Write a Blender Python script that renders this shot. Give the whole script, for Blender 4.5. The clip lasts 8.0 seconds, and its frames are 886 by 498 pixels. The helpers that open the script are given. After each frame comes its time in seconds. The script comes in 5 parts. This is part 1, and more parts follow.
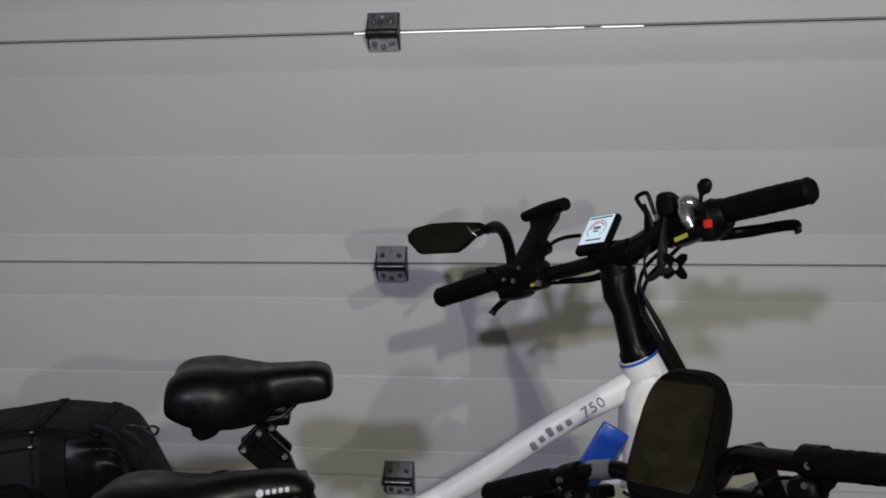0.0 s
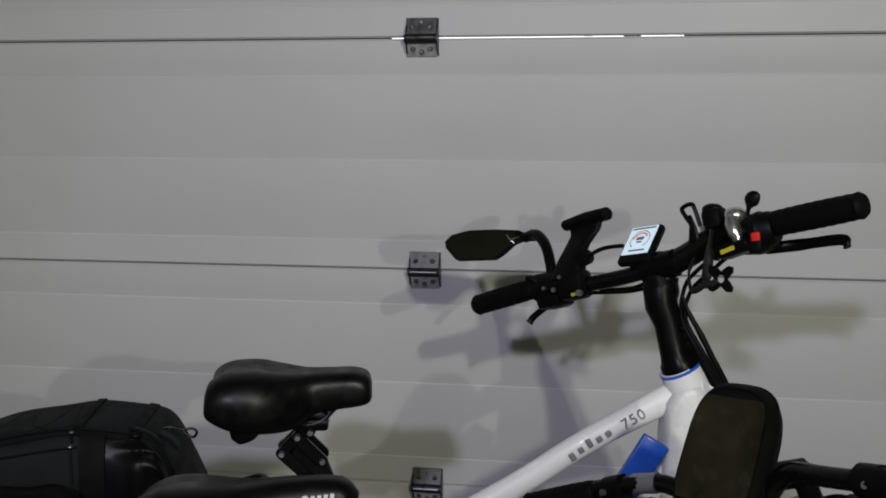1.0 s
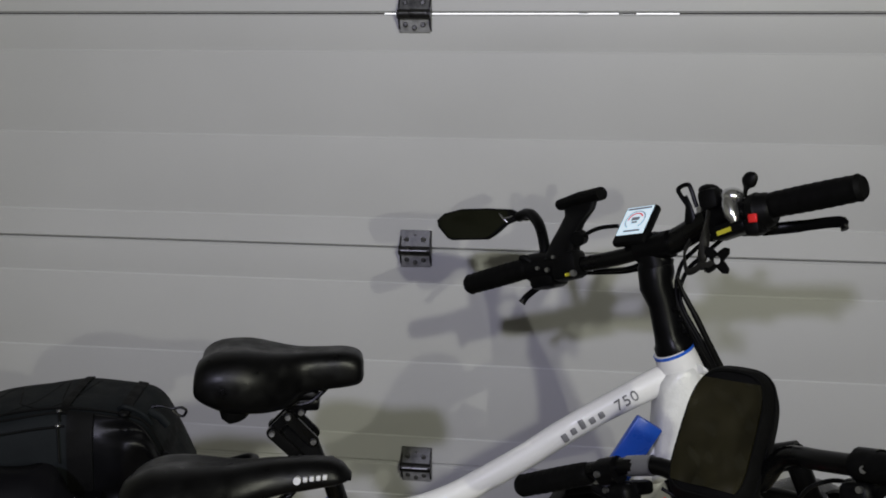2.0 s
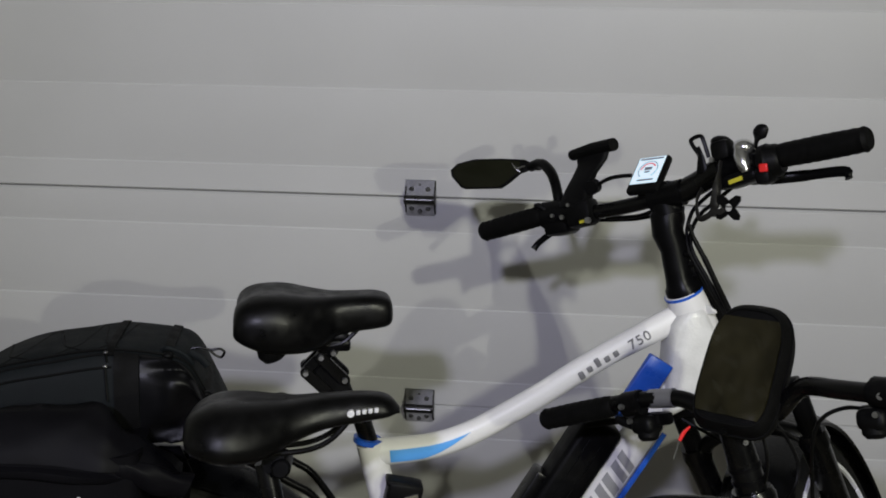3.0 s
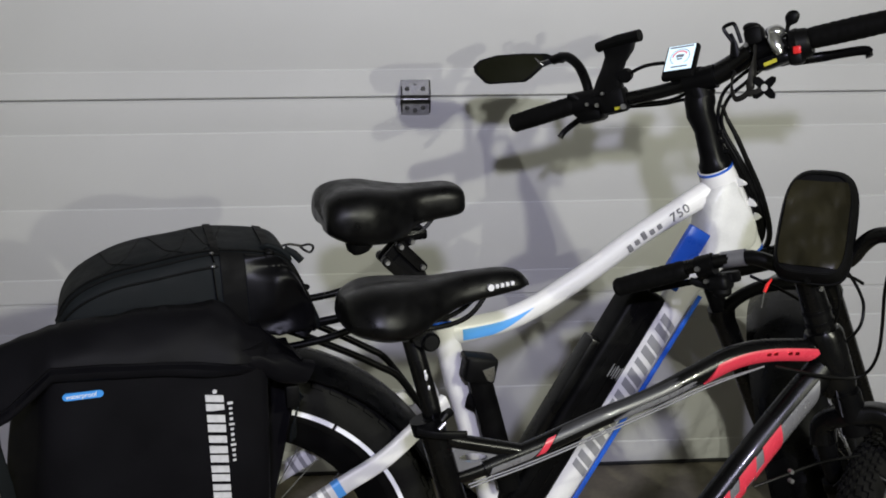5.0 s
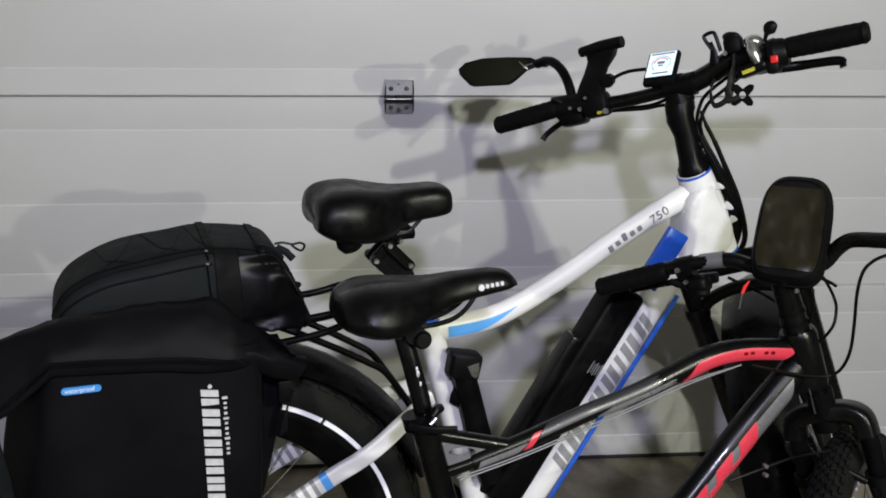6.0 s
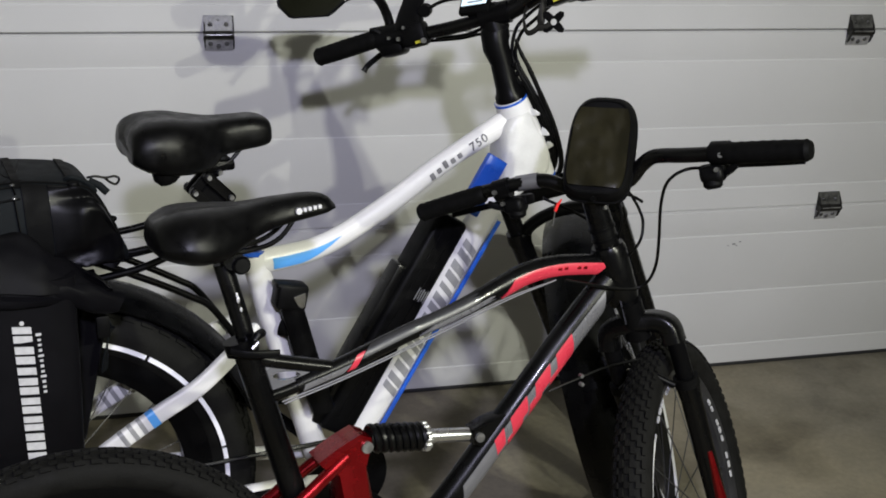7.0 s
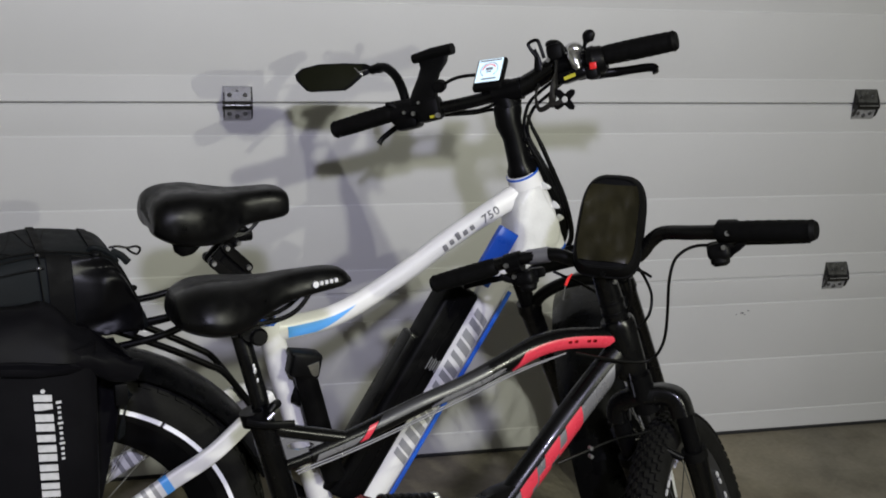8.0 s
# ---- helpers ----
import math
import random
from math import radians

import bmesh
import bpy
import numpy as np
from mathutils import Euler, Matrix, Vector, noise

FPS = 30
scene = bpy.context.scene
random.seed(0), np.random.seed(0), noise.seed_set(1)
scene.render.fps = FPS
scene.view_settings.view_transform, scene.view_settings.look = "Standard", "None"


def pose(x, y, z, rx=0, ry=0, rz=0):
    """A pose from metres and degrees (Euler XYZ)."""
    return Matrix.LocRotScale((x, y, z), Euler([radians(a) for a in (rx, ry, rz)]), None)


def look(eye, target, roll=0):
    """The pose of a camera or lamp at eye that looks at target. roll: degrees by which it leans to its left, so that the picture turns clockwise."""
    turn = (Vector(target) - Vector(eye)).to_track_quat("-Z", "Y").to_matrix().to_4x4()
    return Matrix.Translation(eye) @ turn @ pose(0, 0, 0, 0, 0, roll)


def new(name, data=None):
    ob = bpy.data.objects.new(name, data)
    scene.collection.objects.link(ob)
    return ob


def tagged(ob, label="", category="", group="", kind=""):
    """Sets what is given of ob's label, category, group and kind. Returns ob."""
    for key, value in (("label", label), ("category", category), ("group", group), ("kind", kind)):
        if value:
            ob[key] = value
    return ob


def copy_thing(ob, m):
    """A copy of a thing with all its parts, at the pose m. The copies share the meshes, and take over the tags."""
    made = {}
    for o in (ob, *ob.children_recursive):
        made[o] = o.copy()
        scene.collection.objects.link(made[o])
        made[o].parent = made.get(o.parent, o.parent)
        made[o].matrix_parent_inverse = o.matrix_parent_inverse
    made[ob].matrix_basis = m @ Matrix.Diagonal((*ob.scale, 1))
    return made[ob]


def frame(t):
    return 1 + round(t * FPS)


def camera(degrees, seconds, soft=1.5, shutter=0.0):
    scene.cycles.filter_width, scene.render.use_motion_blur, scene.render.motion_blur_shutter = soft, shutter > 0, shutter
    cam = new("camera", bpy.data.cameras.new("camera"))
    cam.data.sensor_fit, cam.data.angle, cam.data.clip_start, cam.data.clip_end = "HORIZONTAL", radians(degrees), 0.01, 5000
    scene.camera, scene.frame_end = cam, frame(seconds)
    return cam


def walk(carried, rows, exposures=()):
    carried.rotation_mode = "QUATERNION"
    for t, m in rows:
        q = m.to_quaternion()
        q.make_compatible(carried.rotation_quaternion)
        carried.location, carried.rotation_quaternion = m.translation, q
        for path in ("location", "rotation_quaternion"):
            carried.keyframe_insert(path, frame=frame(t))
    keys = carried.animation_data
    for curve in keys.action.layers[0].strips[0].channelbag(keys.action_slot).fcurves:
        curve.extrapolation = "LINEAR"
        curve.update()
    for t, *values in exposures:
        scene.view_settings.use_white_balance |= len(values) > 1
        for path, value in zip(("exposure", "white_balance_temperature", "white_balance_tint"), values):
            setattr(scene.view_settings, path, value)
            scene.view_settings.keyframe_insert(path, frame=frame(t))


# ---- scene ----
cam = camera(45.1, 8.0, soft=1.8, shutter=0.2)
PATH = [
    (0, (0.048, 0.088, 1.446), (-0.247, 2.03, 1.067), -1.5),
    (0.5, (0.0, 0.078, 1.453), (-0.307, 2.021, 1.091), -0.8),
    (1, (0.004, 0.09, 1.449), (-0.316, 2.03, 1.079), -0.5),
    (1.5, (0.02, 0.107, 1.447), (-0.289, 2.045, 1.06), -0.3),
    (1.7, (0.016, 0.108, 1.448), (-0.292, 2.044, 1.052), -0.3),
    (2.8, (-0.102, 0.049, 1.446), (-0.312, 1.979, 0.966), 1.1),
    (3, (-0.108, 0.015, 1.458), (-0.311, 1.941, 0.959), 0.6),
    (3.5, (-0.202, -0.063, 1.461), (-0.305, 1.87, 0.96), 1.4),
    (4, (-0.415, -0.081, 1.457), (-0.317, 1.829, 0.872), 0.6),
    (4.5, (-0.485, -0.091, 1.457), (-0.371, 1.802, 0.821), 0.3),
    (4.7, (-0.489, -0.096, 1.451), (-0.373, 1.792, 0.803), 0.1),
    (5.8, (-0.527, -0.151, 1.474), (-0.356, 1.728, 0.81), 0.9),
    (6, (-0.534, -0.148, 1.478), (-0.346, 1.728, 0.809), 1.2),
    (6.5, (-0.518, -0.151, 1.478), (-0.233, 1.704, 0.786), 1.4),
    (7, (-0.5, -0.183, 1.441), (-0.03, 1.615, 0.702), 2.4),
    (7.5, (-0.506, -0.197, 1.448), (-0.04, 1.618, 0.75), 2.7),
    (8, (-0.514, -0.206, 1.476), (-0.055, 1.633, 0.837), 2.8),
]
walk(cam, [(t, look(eye, target, roll)) for t, eye, target, roll in PATH], [(0.0, -0.49), (1.7, -0.48), (3.0, -0.25), (3.5, -0.24), (4.0, -0.15), (4.5, 0.03), (6.0, 0.24), (7.0, 0.27), (7.5, 0.21), (8.0, 0.10)])

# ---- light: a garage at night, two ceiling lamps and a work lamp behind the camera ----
world = bpy.data.worlds.new("night")
world.use_nodes = True
world.node_tree.nodes["Background"].inputs[0].default_value = (0.05, 0.055, 0.07, 1)
world.node_tree.nodes["Background"].inputs[1].default_value = 0.1
scene.world = world
scene.view_settings.exposure = 0.0


def area_lamp(name, eye, target, sx, sy, watts, colour):
    data = bpy.data.lights.new(name, "AREA")
    data.shape, data.size, data.size_y, data.energy, data.color = "RECTANGLE", sx, sy, watts, colour
    ob = new(name, data)
    ob.matrix_world = look(eye, target)
    return ob


def spot_lamp(name, eye, target, radius, degrees, watts, colour):
    data = bpy.data.lights.new(name, "SPOT")
    data.spot_size, data.spot_blend, data.shadow_soft_size, data.energy, data.color = radians(degrees), 1.0, radius, watts, colour
    ob = new(name, data)
    ob.matrix_world = look(eye, target)
    return ob


area_lamp("work_lamp", (1.12, -0.46, 1.63), (-3.88, 1.29, 0.63), 0.03, 0.03, 22.5, (0.98, 0.985, 0.83))
spot_lamp("ceiling_lamp", (-0.43, -1.79, 2.70), (-0.15, 2.3, 0.75), 0.085, 58, 320, (0.885, 0.875, 1.18))
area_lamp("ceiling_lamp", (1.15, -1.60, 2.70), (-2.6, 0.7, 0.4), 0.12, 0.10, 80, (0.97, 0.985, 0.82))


# ---- materials ----
def mat(name, colour, rough=0.5, metal=0.0, vary=0.12, scale=18.0, fine=220.0, bump=0.08, rvary=0.1, coat=0.0, emit=0.0, spec=0.5, pieces=0.0):
    """A surface with two scales of variation in colour, gloss and relief."""
    m = bpy.data.materials.new(name)
    m.use_nodes = True
    t = m.node_tree
    b = t.nodes["Principled BSDF"]
    co = t.nodes.new("ShaderNodeTexCoord")
    n1, n2 = t.nodes.new("ShaderNodeTexNoise"), t.nodes.new("ShaderNodeTexNoise")
    n1.inputs["Scale"].default_value, n2.inputs["Scale"].default_value = scale, fine
    n1.inputs["Detail"].default_value, n2.inputs["Detail"].default_value = 6, 3
    for n in (n1, n2):
        t.links.new(co.outputs["Object"], n.inputs["Vector"])
    mixn = t.nodes.new("ShaderNodeMath")
    mixn.operation = "MULTIPLY_ADD"
    t.links.new(n2.outputs["Fac"], mixn.inputs[0])
    mixn.inputs[1].default_value = 0.35
    t.links.new(n1.outputs["Fac"], mixn.inputs[2])
    ramp = t.nodes.new("ShaderNodeMapRange")
    t.links.new(mixn.outputs[0], ramp.inputs["Value"])
    ramp.inputs["From Min"].default_value, ramp.inputs["From Max"].default_value = 0.4, 0.95
    ramp.inputs["To Min"].default_value, ramp.inputs["To Max"].default_value = 1 - vary, 1 + vary
    mul = t.nodes.new("ShaderNodeVectorMath")
    mul.operation = "SCALE"
    mul.inputs[0].default_value = colour
    t.links.new(ramp.outputs["Result"], mul.inputs["Scale"])
    t.links.new(mul.outputs["Vector"], b.inputs["Base Color"])
    rr = t.nodes.new("ShaderNodeMapRange")
    t.links.new(n1.outputs["Fac"], rr.inputs["Value"])
    rr.inputs["From Min"].default_value, rr.inputs["From Max"].default_value = 0.3, 0.7
    rr.inputs["To Min"].default_value, rr.inputs["To Max"].default_value = max(0.02, rough - rvary), min(1, rough + rvary)
    t.links.new(rr.outputs["Result"], b.inputs["Roughness"])
    b.inputs["Metallic"].default_value = metal
    b.inputs["Specular IOR Level"].default_value = spec
    b.inputs["Coat Weight"].default_value = coat
    if bump:
        bp = t.nodes.new("ShaderNodeBump")
        bp.inputs["Strength"].default_value, bp.inputs["Distance"].default_value = bump, 0.004
        t.links.new(mixn.outputs[0], bp.inputs["Height"])
        t.links.new(bp.outputs["Normal"], b.inputs["Normal"])
    if emit:
        b.inputs["Emission Color"].default_value, b.inputs["Emission Strength"].default_value = (*colour, 1), emit
    return m


M_DOOR = mat("painted_door_steel", (0.50, 0.50, 0.495), 0.48, vary=0.03, scale=3.0, fine=420, bump=0.10)
M_CONC = mat("stained_concrete", (0.165, 0.150, 0.115), 0.8, vary=0.34, scale=4.5, fine=70, bump=0.35)
def stained(m, dark, pale, scale):
    """Blotches of two tones with soft, uneven rims, under the fine grain."""
    t = m.node_tree
    b = t.nodes["Principled BSDF"]
    old = b.inputs["Base Color"].links[0].from_socket
    co = t.nodes.new("ShaderNodeTexCoord")
    n1, n2 = t.nodes.new("ShaderNodeTexNoise"), t.nodes.new("ShaderNodeTexNoise")
    n1.inputs["Scale"].default_value, n1.inputs["Detail"].default_value, n1.inputs["Distortion"].default_value = scale, 5, 0.15
    n2.inputs["Scale"].default_value, n2.inputs["Detail"].default_value, n2.inputs["Distortion"].default_value = scale * 2.3, 5, 0.25
    for n in (n1, n2):
        t.links.new(co.outputs["Object"], n.inputs["Vector"])
    for n, lo, hi, tone in ((n1, 0.40, 0.62, pale), (n2, 0.48, 0.74, dark)):
        r = t.nodes.new("ShaderNodeMapRange")
        r.inputs["From Min"].default_value, r.inputs["From Max"].default_value = lo, hi
        t.links.new(n.outputs["Fac"], r.inputs["Value"])
        mix = t.nodes.new("ShaderNodeMix")
        mix.data_type, mix.blend_type = "RGBA", "MULTIPLY"
        t.links.new(r.outputs["Result"], mix.inputs[0])
        t.links.new(old, mix.inputs[6])
        mix.inputs[7].default_value = (*tone, 1)
        old = mix.outputs[2]
    t.links.new(old, b.inputs["Base Color"])


stained(M_CONC, (0.40, 0.375, 0.32), (1.28, 1.24, 1.12), 1.7)
M_PLASTER = mat("painted_plaster", (0.40, 0.40, 0.395), 0.8, vary=0.05, scale=3, fine=90, bump=0.1)
M_SEAL = mat("rubber_seal", (0.015, 0.015, 0.016), 0.7, vary=0.2)
M_JOINT = mat("grey_joint_seal", (0.15, 0.147, 0.142), 0.7, vary=0.2)
M_GALV = mat("galvanised_steel", (0.085, 0.085, 0.083), 0.44, 0.75, vary=0.55, scale=60, fine=500, bump=0.1)
M_BOLT = mat("zinc_bolt", (0.34, 0.34, 0.35), 0.36, 0.95, vary=0.2, scale=90)
M_OLDBOLT = mat("dull_zinc_bolt", (0.17, 0.17, 0.17), 0.36, 0.9, vary=0.45, scale=120, bump=0.1)
M_BADGE = mat("blue_badge", (0.045, 0.24, 0.62), 0.4, vary=0.06, bump=0)
M_PRINT = mat("worn_white_print", (0.46, 0.46, 0.47), 0.5, vary=0.12, scale=120, bump=0)
M_WHITE = mat("white_frame_paint", (0.70, 0.695, 0.69), 0.38, vary=0.04, scale=9, bump=0.03, coat=0.06, spec=0.35)
M_FILM = mat("clear_wrap_film", (0.61, 0.61, 0.60), 0.40, vary=0.08, scale=30, bump=0.4, coat=0.10)
M_BLUE = mat("blue_paint", (0.018, 0.10, 0.52), 0.28, vary=0.08, bump=0.03, coat=0.3)
M_SKY = mat("light_blue_decal", (0.10, 0.36, 0.80), 0.35, vary=0.05, bump=0.0)
M_BLACK = mat("satin_black_metal", (0.0022, 0.0022, 0.0025), 0.34, 0.0, vary=0.2, bump=0.03, spec=0.095)
M_GLOSSBLACK = mat("gloss_black_paint", (0.0019, 0.0019, 0.0021), 0.28, vary=0.2, bump=0.02, coat=0.10, spec=0.20)
M_PLASTIC = mat("black_plastic", (0.0029, 0.0029, 0.0031), 0.46, vary=0.2, scale=40, bump=0.06, spec=0.080)
M_RUBBER = mat("black_rubber", (0.0027, 0.0027, 0.0027), 0.62, vary=0.25, scale=60, fine=600, bump=0.2, spec=0.070)
M_TYRE = mat("dusty_tyre_rubber", (0.0075, 0.0075, 0.0067), 0.74, vary=0.55, scale=26, fine=300, bump=0.25, spec=0.12)
M_VINYL = mat("black_saddle_vinyl", (0.0016, 0.0016, 0.0018), 0.36, vary=0.15, scale=50, fine=900, bump=0.08, spec=0.18)
M_NYLON = mat("black_nylon_weave", (0.0062, 0.0076, 0.0085), 0.64, vary=0.25, scale=25, fine=1100, bump=0.18, spec=0.085)
M_TARP = mat("black_coated_tarpaulin", (0.0030, 0.0029, 0.0038), 0.54, vary=0.35, scale=9, fine=700, bump=0.16, spec=0.07)
M_GLOSSFAB = mat("glossy_black_panel", (0.0022, 0.0022, 0.0026), 0.40, vary=0.25, scale=16, fine=90, bump=0.06, spec=0.17)
M_CORD = mat("black_cable_sheath", (0.0020, 0.0020, 0.0020), 0.42, vary=0.15, bump=0.02, spec=0.120)
M_SILVER = mat("polished_aluminium", (0.62, 0.62, 0.63), 0.24, 0.95, vary=0.08, bump=0.02)
M_GREYPRINT = mat("mid_grey_print", (0.26, 0.26, 0.27), 0.35, vary=0.06, bump=0)
M_GREYDECAL = mat("grey_lettering", (0.17, 0.17, 0.18), 0.35, vary=0.06, bump=0)
M_GREYPAINT = mat("grey_silver_paint", (0.25, 0.25, 0.27), 0.30, 0.6, vary=0.06, bump=0.02, coat=0.4)
M_WHITEDECAL = mat("white_print", (0.70, 0.70, 0.70), 0.5, vary=0.04, bump=0)
M_REFLECT = mat("reflective_strip", (0.86, 0.86, 0.92), 0.35, vary=0.03, bump=0)
M_CORAL = mat("coral_red_paint", (0.52, 0.034, 0.058), 0.32, vary=0.08, bump=0.02, coat=0.3)
M_DARKSILVER = mat("dark_silver", (0.045, 0.045, 0.049), 0.40, 0.6, vary=0.10, bump=0.02, coat=0.12)
M_KNOBBLY = mat("worn_tyre_rubber", (0.0056, 0.0055, 0.0050), 0.75, vary=0.5, scale=40, fine=300, bump=0.3, spec=0.12)
M_FENDER = mat("satin_fender_plastic", (0.0020, 0.0021, 0.0024), 0.30, vary=0.30, scale=30, bump=0.05, spec=0.15)
M_RED = mat("red_anodised_metal", (0.23, 0.003, 0.006), 0.26, 0.75, vary=0.15, scale=30, bump=0.03, coat=0.25)
M_ZINC = mat("pale_zinc_plate", (0.38, 0.38, 0.39), 0.45, 0.45, vary=0.35, scale=70, fine=500, bump=0.1)
M_OLDSTEEL = mat("dark_oiled_steel", (0.030, 0.029, 0.028), 0.35, 0.7, vary=0.3, scale=80, bump=0.1)
M_REDPLASTIC = mat("red_plastic", (0.62, 0.02, 0.02), 0.35, vary=0.05, bump=0)
M_YELLOW = mat("yellow_sticker", (0.42, 0.38, 0.025), 0.45, vary=0.06, bump=0)
# the olive patches in this colour imitate golden reflections on the window's folds
M_WINDOW = mat("olive_sheen_window", (0.0125, 0.0110, 0.0052), 0.24, vary=0.80, scale=8, fine=40, bump=0.10, spec=0.46)
# dark olive stands in for the reflection; the glass itself mirrors almost nothing
M_MIRROR = mat("mirror_dark_reflection", (0.0085, 0.0090, 0.0050), 0.22, vary=0.3, scale=8, bump=0.02, spec=0.16)
M_SCREEN = mat("lit_screen", (0.68, 0.84, 0.94), 0.2, vary=0.02, bump=0, emit=0.55)
M_DIALRED = mat("dial_red", (0.55, 0.08, 0.08), 0.3, vary=0.02, bump=0, emit=0.5)
M_DIALGREY = mat("dial_grey", (0.12, 0.13, 0.16), 0.3, vary=0.02, bump=0, emit=0.4)
M_DAY = mat("outdoor_glow", (0.95, 0.97, 1.0), 0.9, vary=0.0, bump=0, emit=2.4)


# ---- geometry helpers ----
class Geo:
    """Vertices and faces of one mesh."""

    def __init__(self):
        self.v, self.f = [], []

    def add(self, verts, faces):
        k = len(self.v)
        self.v += [Vector(p) for p in verts]
        self.f += [tuple(i + k for i in q) for q in faces]
        return self

    def loft(self, rings, caps=True, closed=False):
        n, verts, faces = len(rings[0]), [p for r in rings for p in r], []
        last = len(rings) if closed else len(rings) - 1
        for i in range(last):
            a, b = i * n, ((i + 1) % len(rings)) * n
            for j in range(n):
                faces.append((a + j, a + (j + 1) % n, b + (j + 1) % n, b + j))
        if caps and not closed:
            faces.append(tuple(reversed(range(n))))
            faces.append(tuple((len(rings) - 1) * n + j for j in range(n)))
        return self.add(verts, faces)

    def tube(self, pts, r, n=12, caps=True, flat=1.0, up=(0, 0, 1)):
        """A round tube along pts; r one radius or one for each point; flat squeezes it sideways from up."""
        pts = [Vector(p) for p in pts]
        rs = r if isinstance(r, (list, tuple)) else [r] * len(pts)
        tang = []
        for i in range(len(pts)):
            tang.append((pts[min(i + 1, len(pts) - 1)] - pts[max(i - 1, 0)]).normalized())
        side = tang[0].cross(Vector(up))
        if side.length < 1e-3:
            side = tang[0].cross(Vector((1, 0, 0)))
        side.normalize()
        rings = []
        for p, d, q in zip(pts, tang, rs):
            if flat != 1.0 and d.cross(Vector(up)).length > 0.05:
                side = d.cross(Vector(up))
            side = (side - d * side.dot(d)).normalized()
            other = d.cross(side)
            rings.append([p + (side * math.cos(a) * flat + other * math.sin(a)) * q for a in (2 * math.pi * k / n for k in range(n))])
        return self.loft(rings, caps)

    def box(self, c, size, bev=0.0, rot=None, seg=2):
        bm = bmesh.new()
        bmesh.ops.create_cube(bm, size=1.0)
        for v in bm.verts:
            v.co = Vector((v.co.x * size[0], v.co.y * size[1], v.co.z * size[2]))
        if bev:
            bmesh.ops.bevel(bm, geom=bm.edges[:], offset=bev, segments=seg, affect="EDGES", profile=0.5)
        bm.verts.index_update()
        m = Matrix.Translation(Vector(c)) @ (rot.to_4x4() if rot else Matrix.Identity(4))
        self.add([m @ v.co for v in bm.verts], [tuple(v.index for v in f.verts) for f in bm.faces])
        bm.free()
        return self

    def prism(self, poly, y0, y1, bev=0.0):
        """A plate with the outline poly in the (x, z) plane, from y0 to y1, with softened rims."""
        c = Vector((sum(p[0] for p in poly) / len(poly), 0, sum(p[1] for p in poly) / len(poly)))
        def ring(y, s):
            out = []
            for p in poly:
                q = Vector((p[0], 0, p[1])) - c
                L = q.length
                q = c + q * ((L - s) / L)
                out.append(Vector((q.x, y, q.z)))
            return out
        d = bev if y1 > y0 else -bev
        if bev:
            return self.loft([ring(y0, bev), ring(y0 + d, 0), ring(y1 - d, 0), ring(y1, bev)])
        return self.loft([ring(y0, 0), ring(y1, 0)])

    def revolve(self, profile, n=48, a0=0.0, a1=None, caps=False):
        """Turns a closed profile of (radius, y) round the y axis, whole or from a0 to a1 degrees."""
        whole = a1 is None
        rings = []
        for i in range(n if whole else n + 1):
            a = 2 * math.pi * i / n if whole else radians(a0 + (a1 - a0) * i / n)
            rings.append([Vector((r * math.cos(a), y, r * math.sin(a))) for r, y in profile])
        return self.loft(rings, caps=not whole, closed=whole)

    def ball(self, c, r, n=10, squash=(1, 1, 1)):
        rings = []
        for i in range(1, n):
            t = math.pi * i / n
            rings.append([Vector(c) + Vector((r * squash[0] * math.sin(t) * math.cos(a), r * squash[1] * math.sin(t) * math.sin(a), r * squash[2] * math.cos(t))) for a in (2 * math.pi * k / (2 * n) for k in range(2 * n))])
        return self.loft(rings)

    def move(self, m):
        self.v = [m @ p for p in self.v]
        return self


def curve(pts, k=8):
    """A smooth line through pts."""
    P = [Vector(p) for p in pts]
    P = [P[0] * 2 - P[1]] + P + [P[-1] * 2 - P[-2]]
    out = []
    for i in range(1, len(P) - 2):
        a, b, c, d = P[i - 1:i + 3]
        for j in range(k):
            t = j / k
            out.append(0.5 * (2 * b + (c - a) * t + (2 * a - 5 * b + 4 * c - d) * t * t + (3 * b - a - 3 * c + d) * t ** 3))
    return out + [P[-2]]


def mesh_of(name, g, material, sharp=38):
    me = bpy.data.meshes.new(name)
    me.from_pydata([tuple(p) for p in g.v], [], g.f)
    bm = bmesh.new()
    bm.from_mesh(me)
    bmesh.ops.recalc_face_normals(bm, faces=bm.faces[:])
    bm.to_mesh(me)
    bm.free()
    me.polygons.foreach_set("use_smooth", [True] * len(me.polygons))
    me.set_sharp_from_angle(angle=radians(sharp))
    me.materials.append(material)
    return me


def part(name, g, material, parent, label="", sharp=38, kind=""):
    ob = new(name, g if isinstance(g, bpy.types.Mesh) else mesh_of(name, g, material, sharp))
    ob.parent = parent
    return tagged(ob, label, kind=kind)


def thing(name, m, label, category, group=""):
    ob = new(name)
    ob.matrix_world = m
    ob.empty_display_size = 0.05
    return tagged(ob, label, category, group)


def setting(name, g, material, label, category, sharp=30):
    ob = new(name, mesh_of(name, g, material, sharp))
    return tagged(ob, label, category, kind="structure")


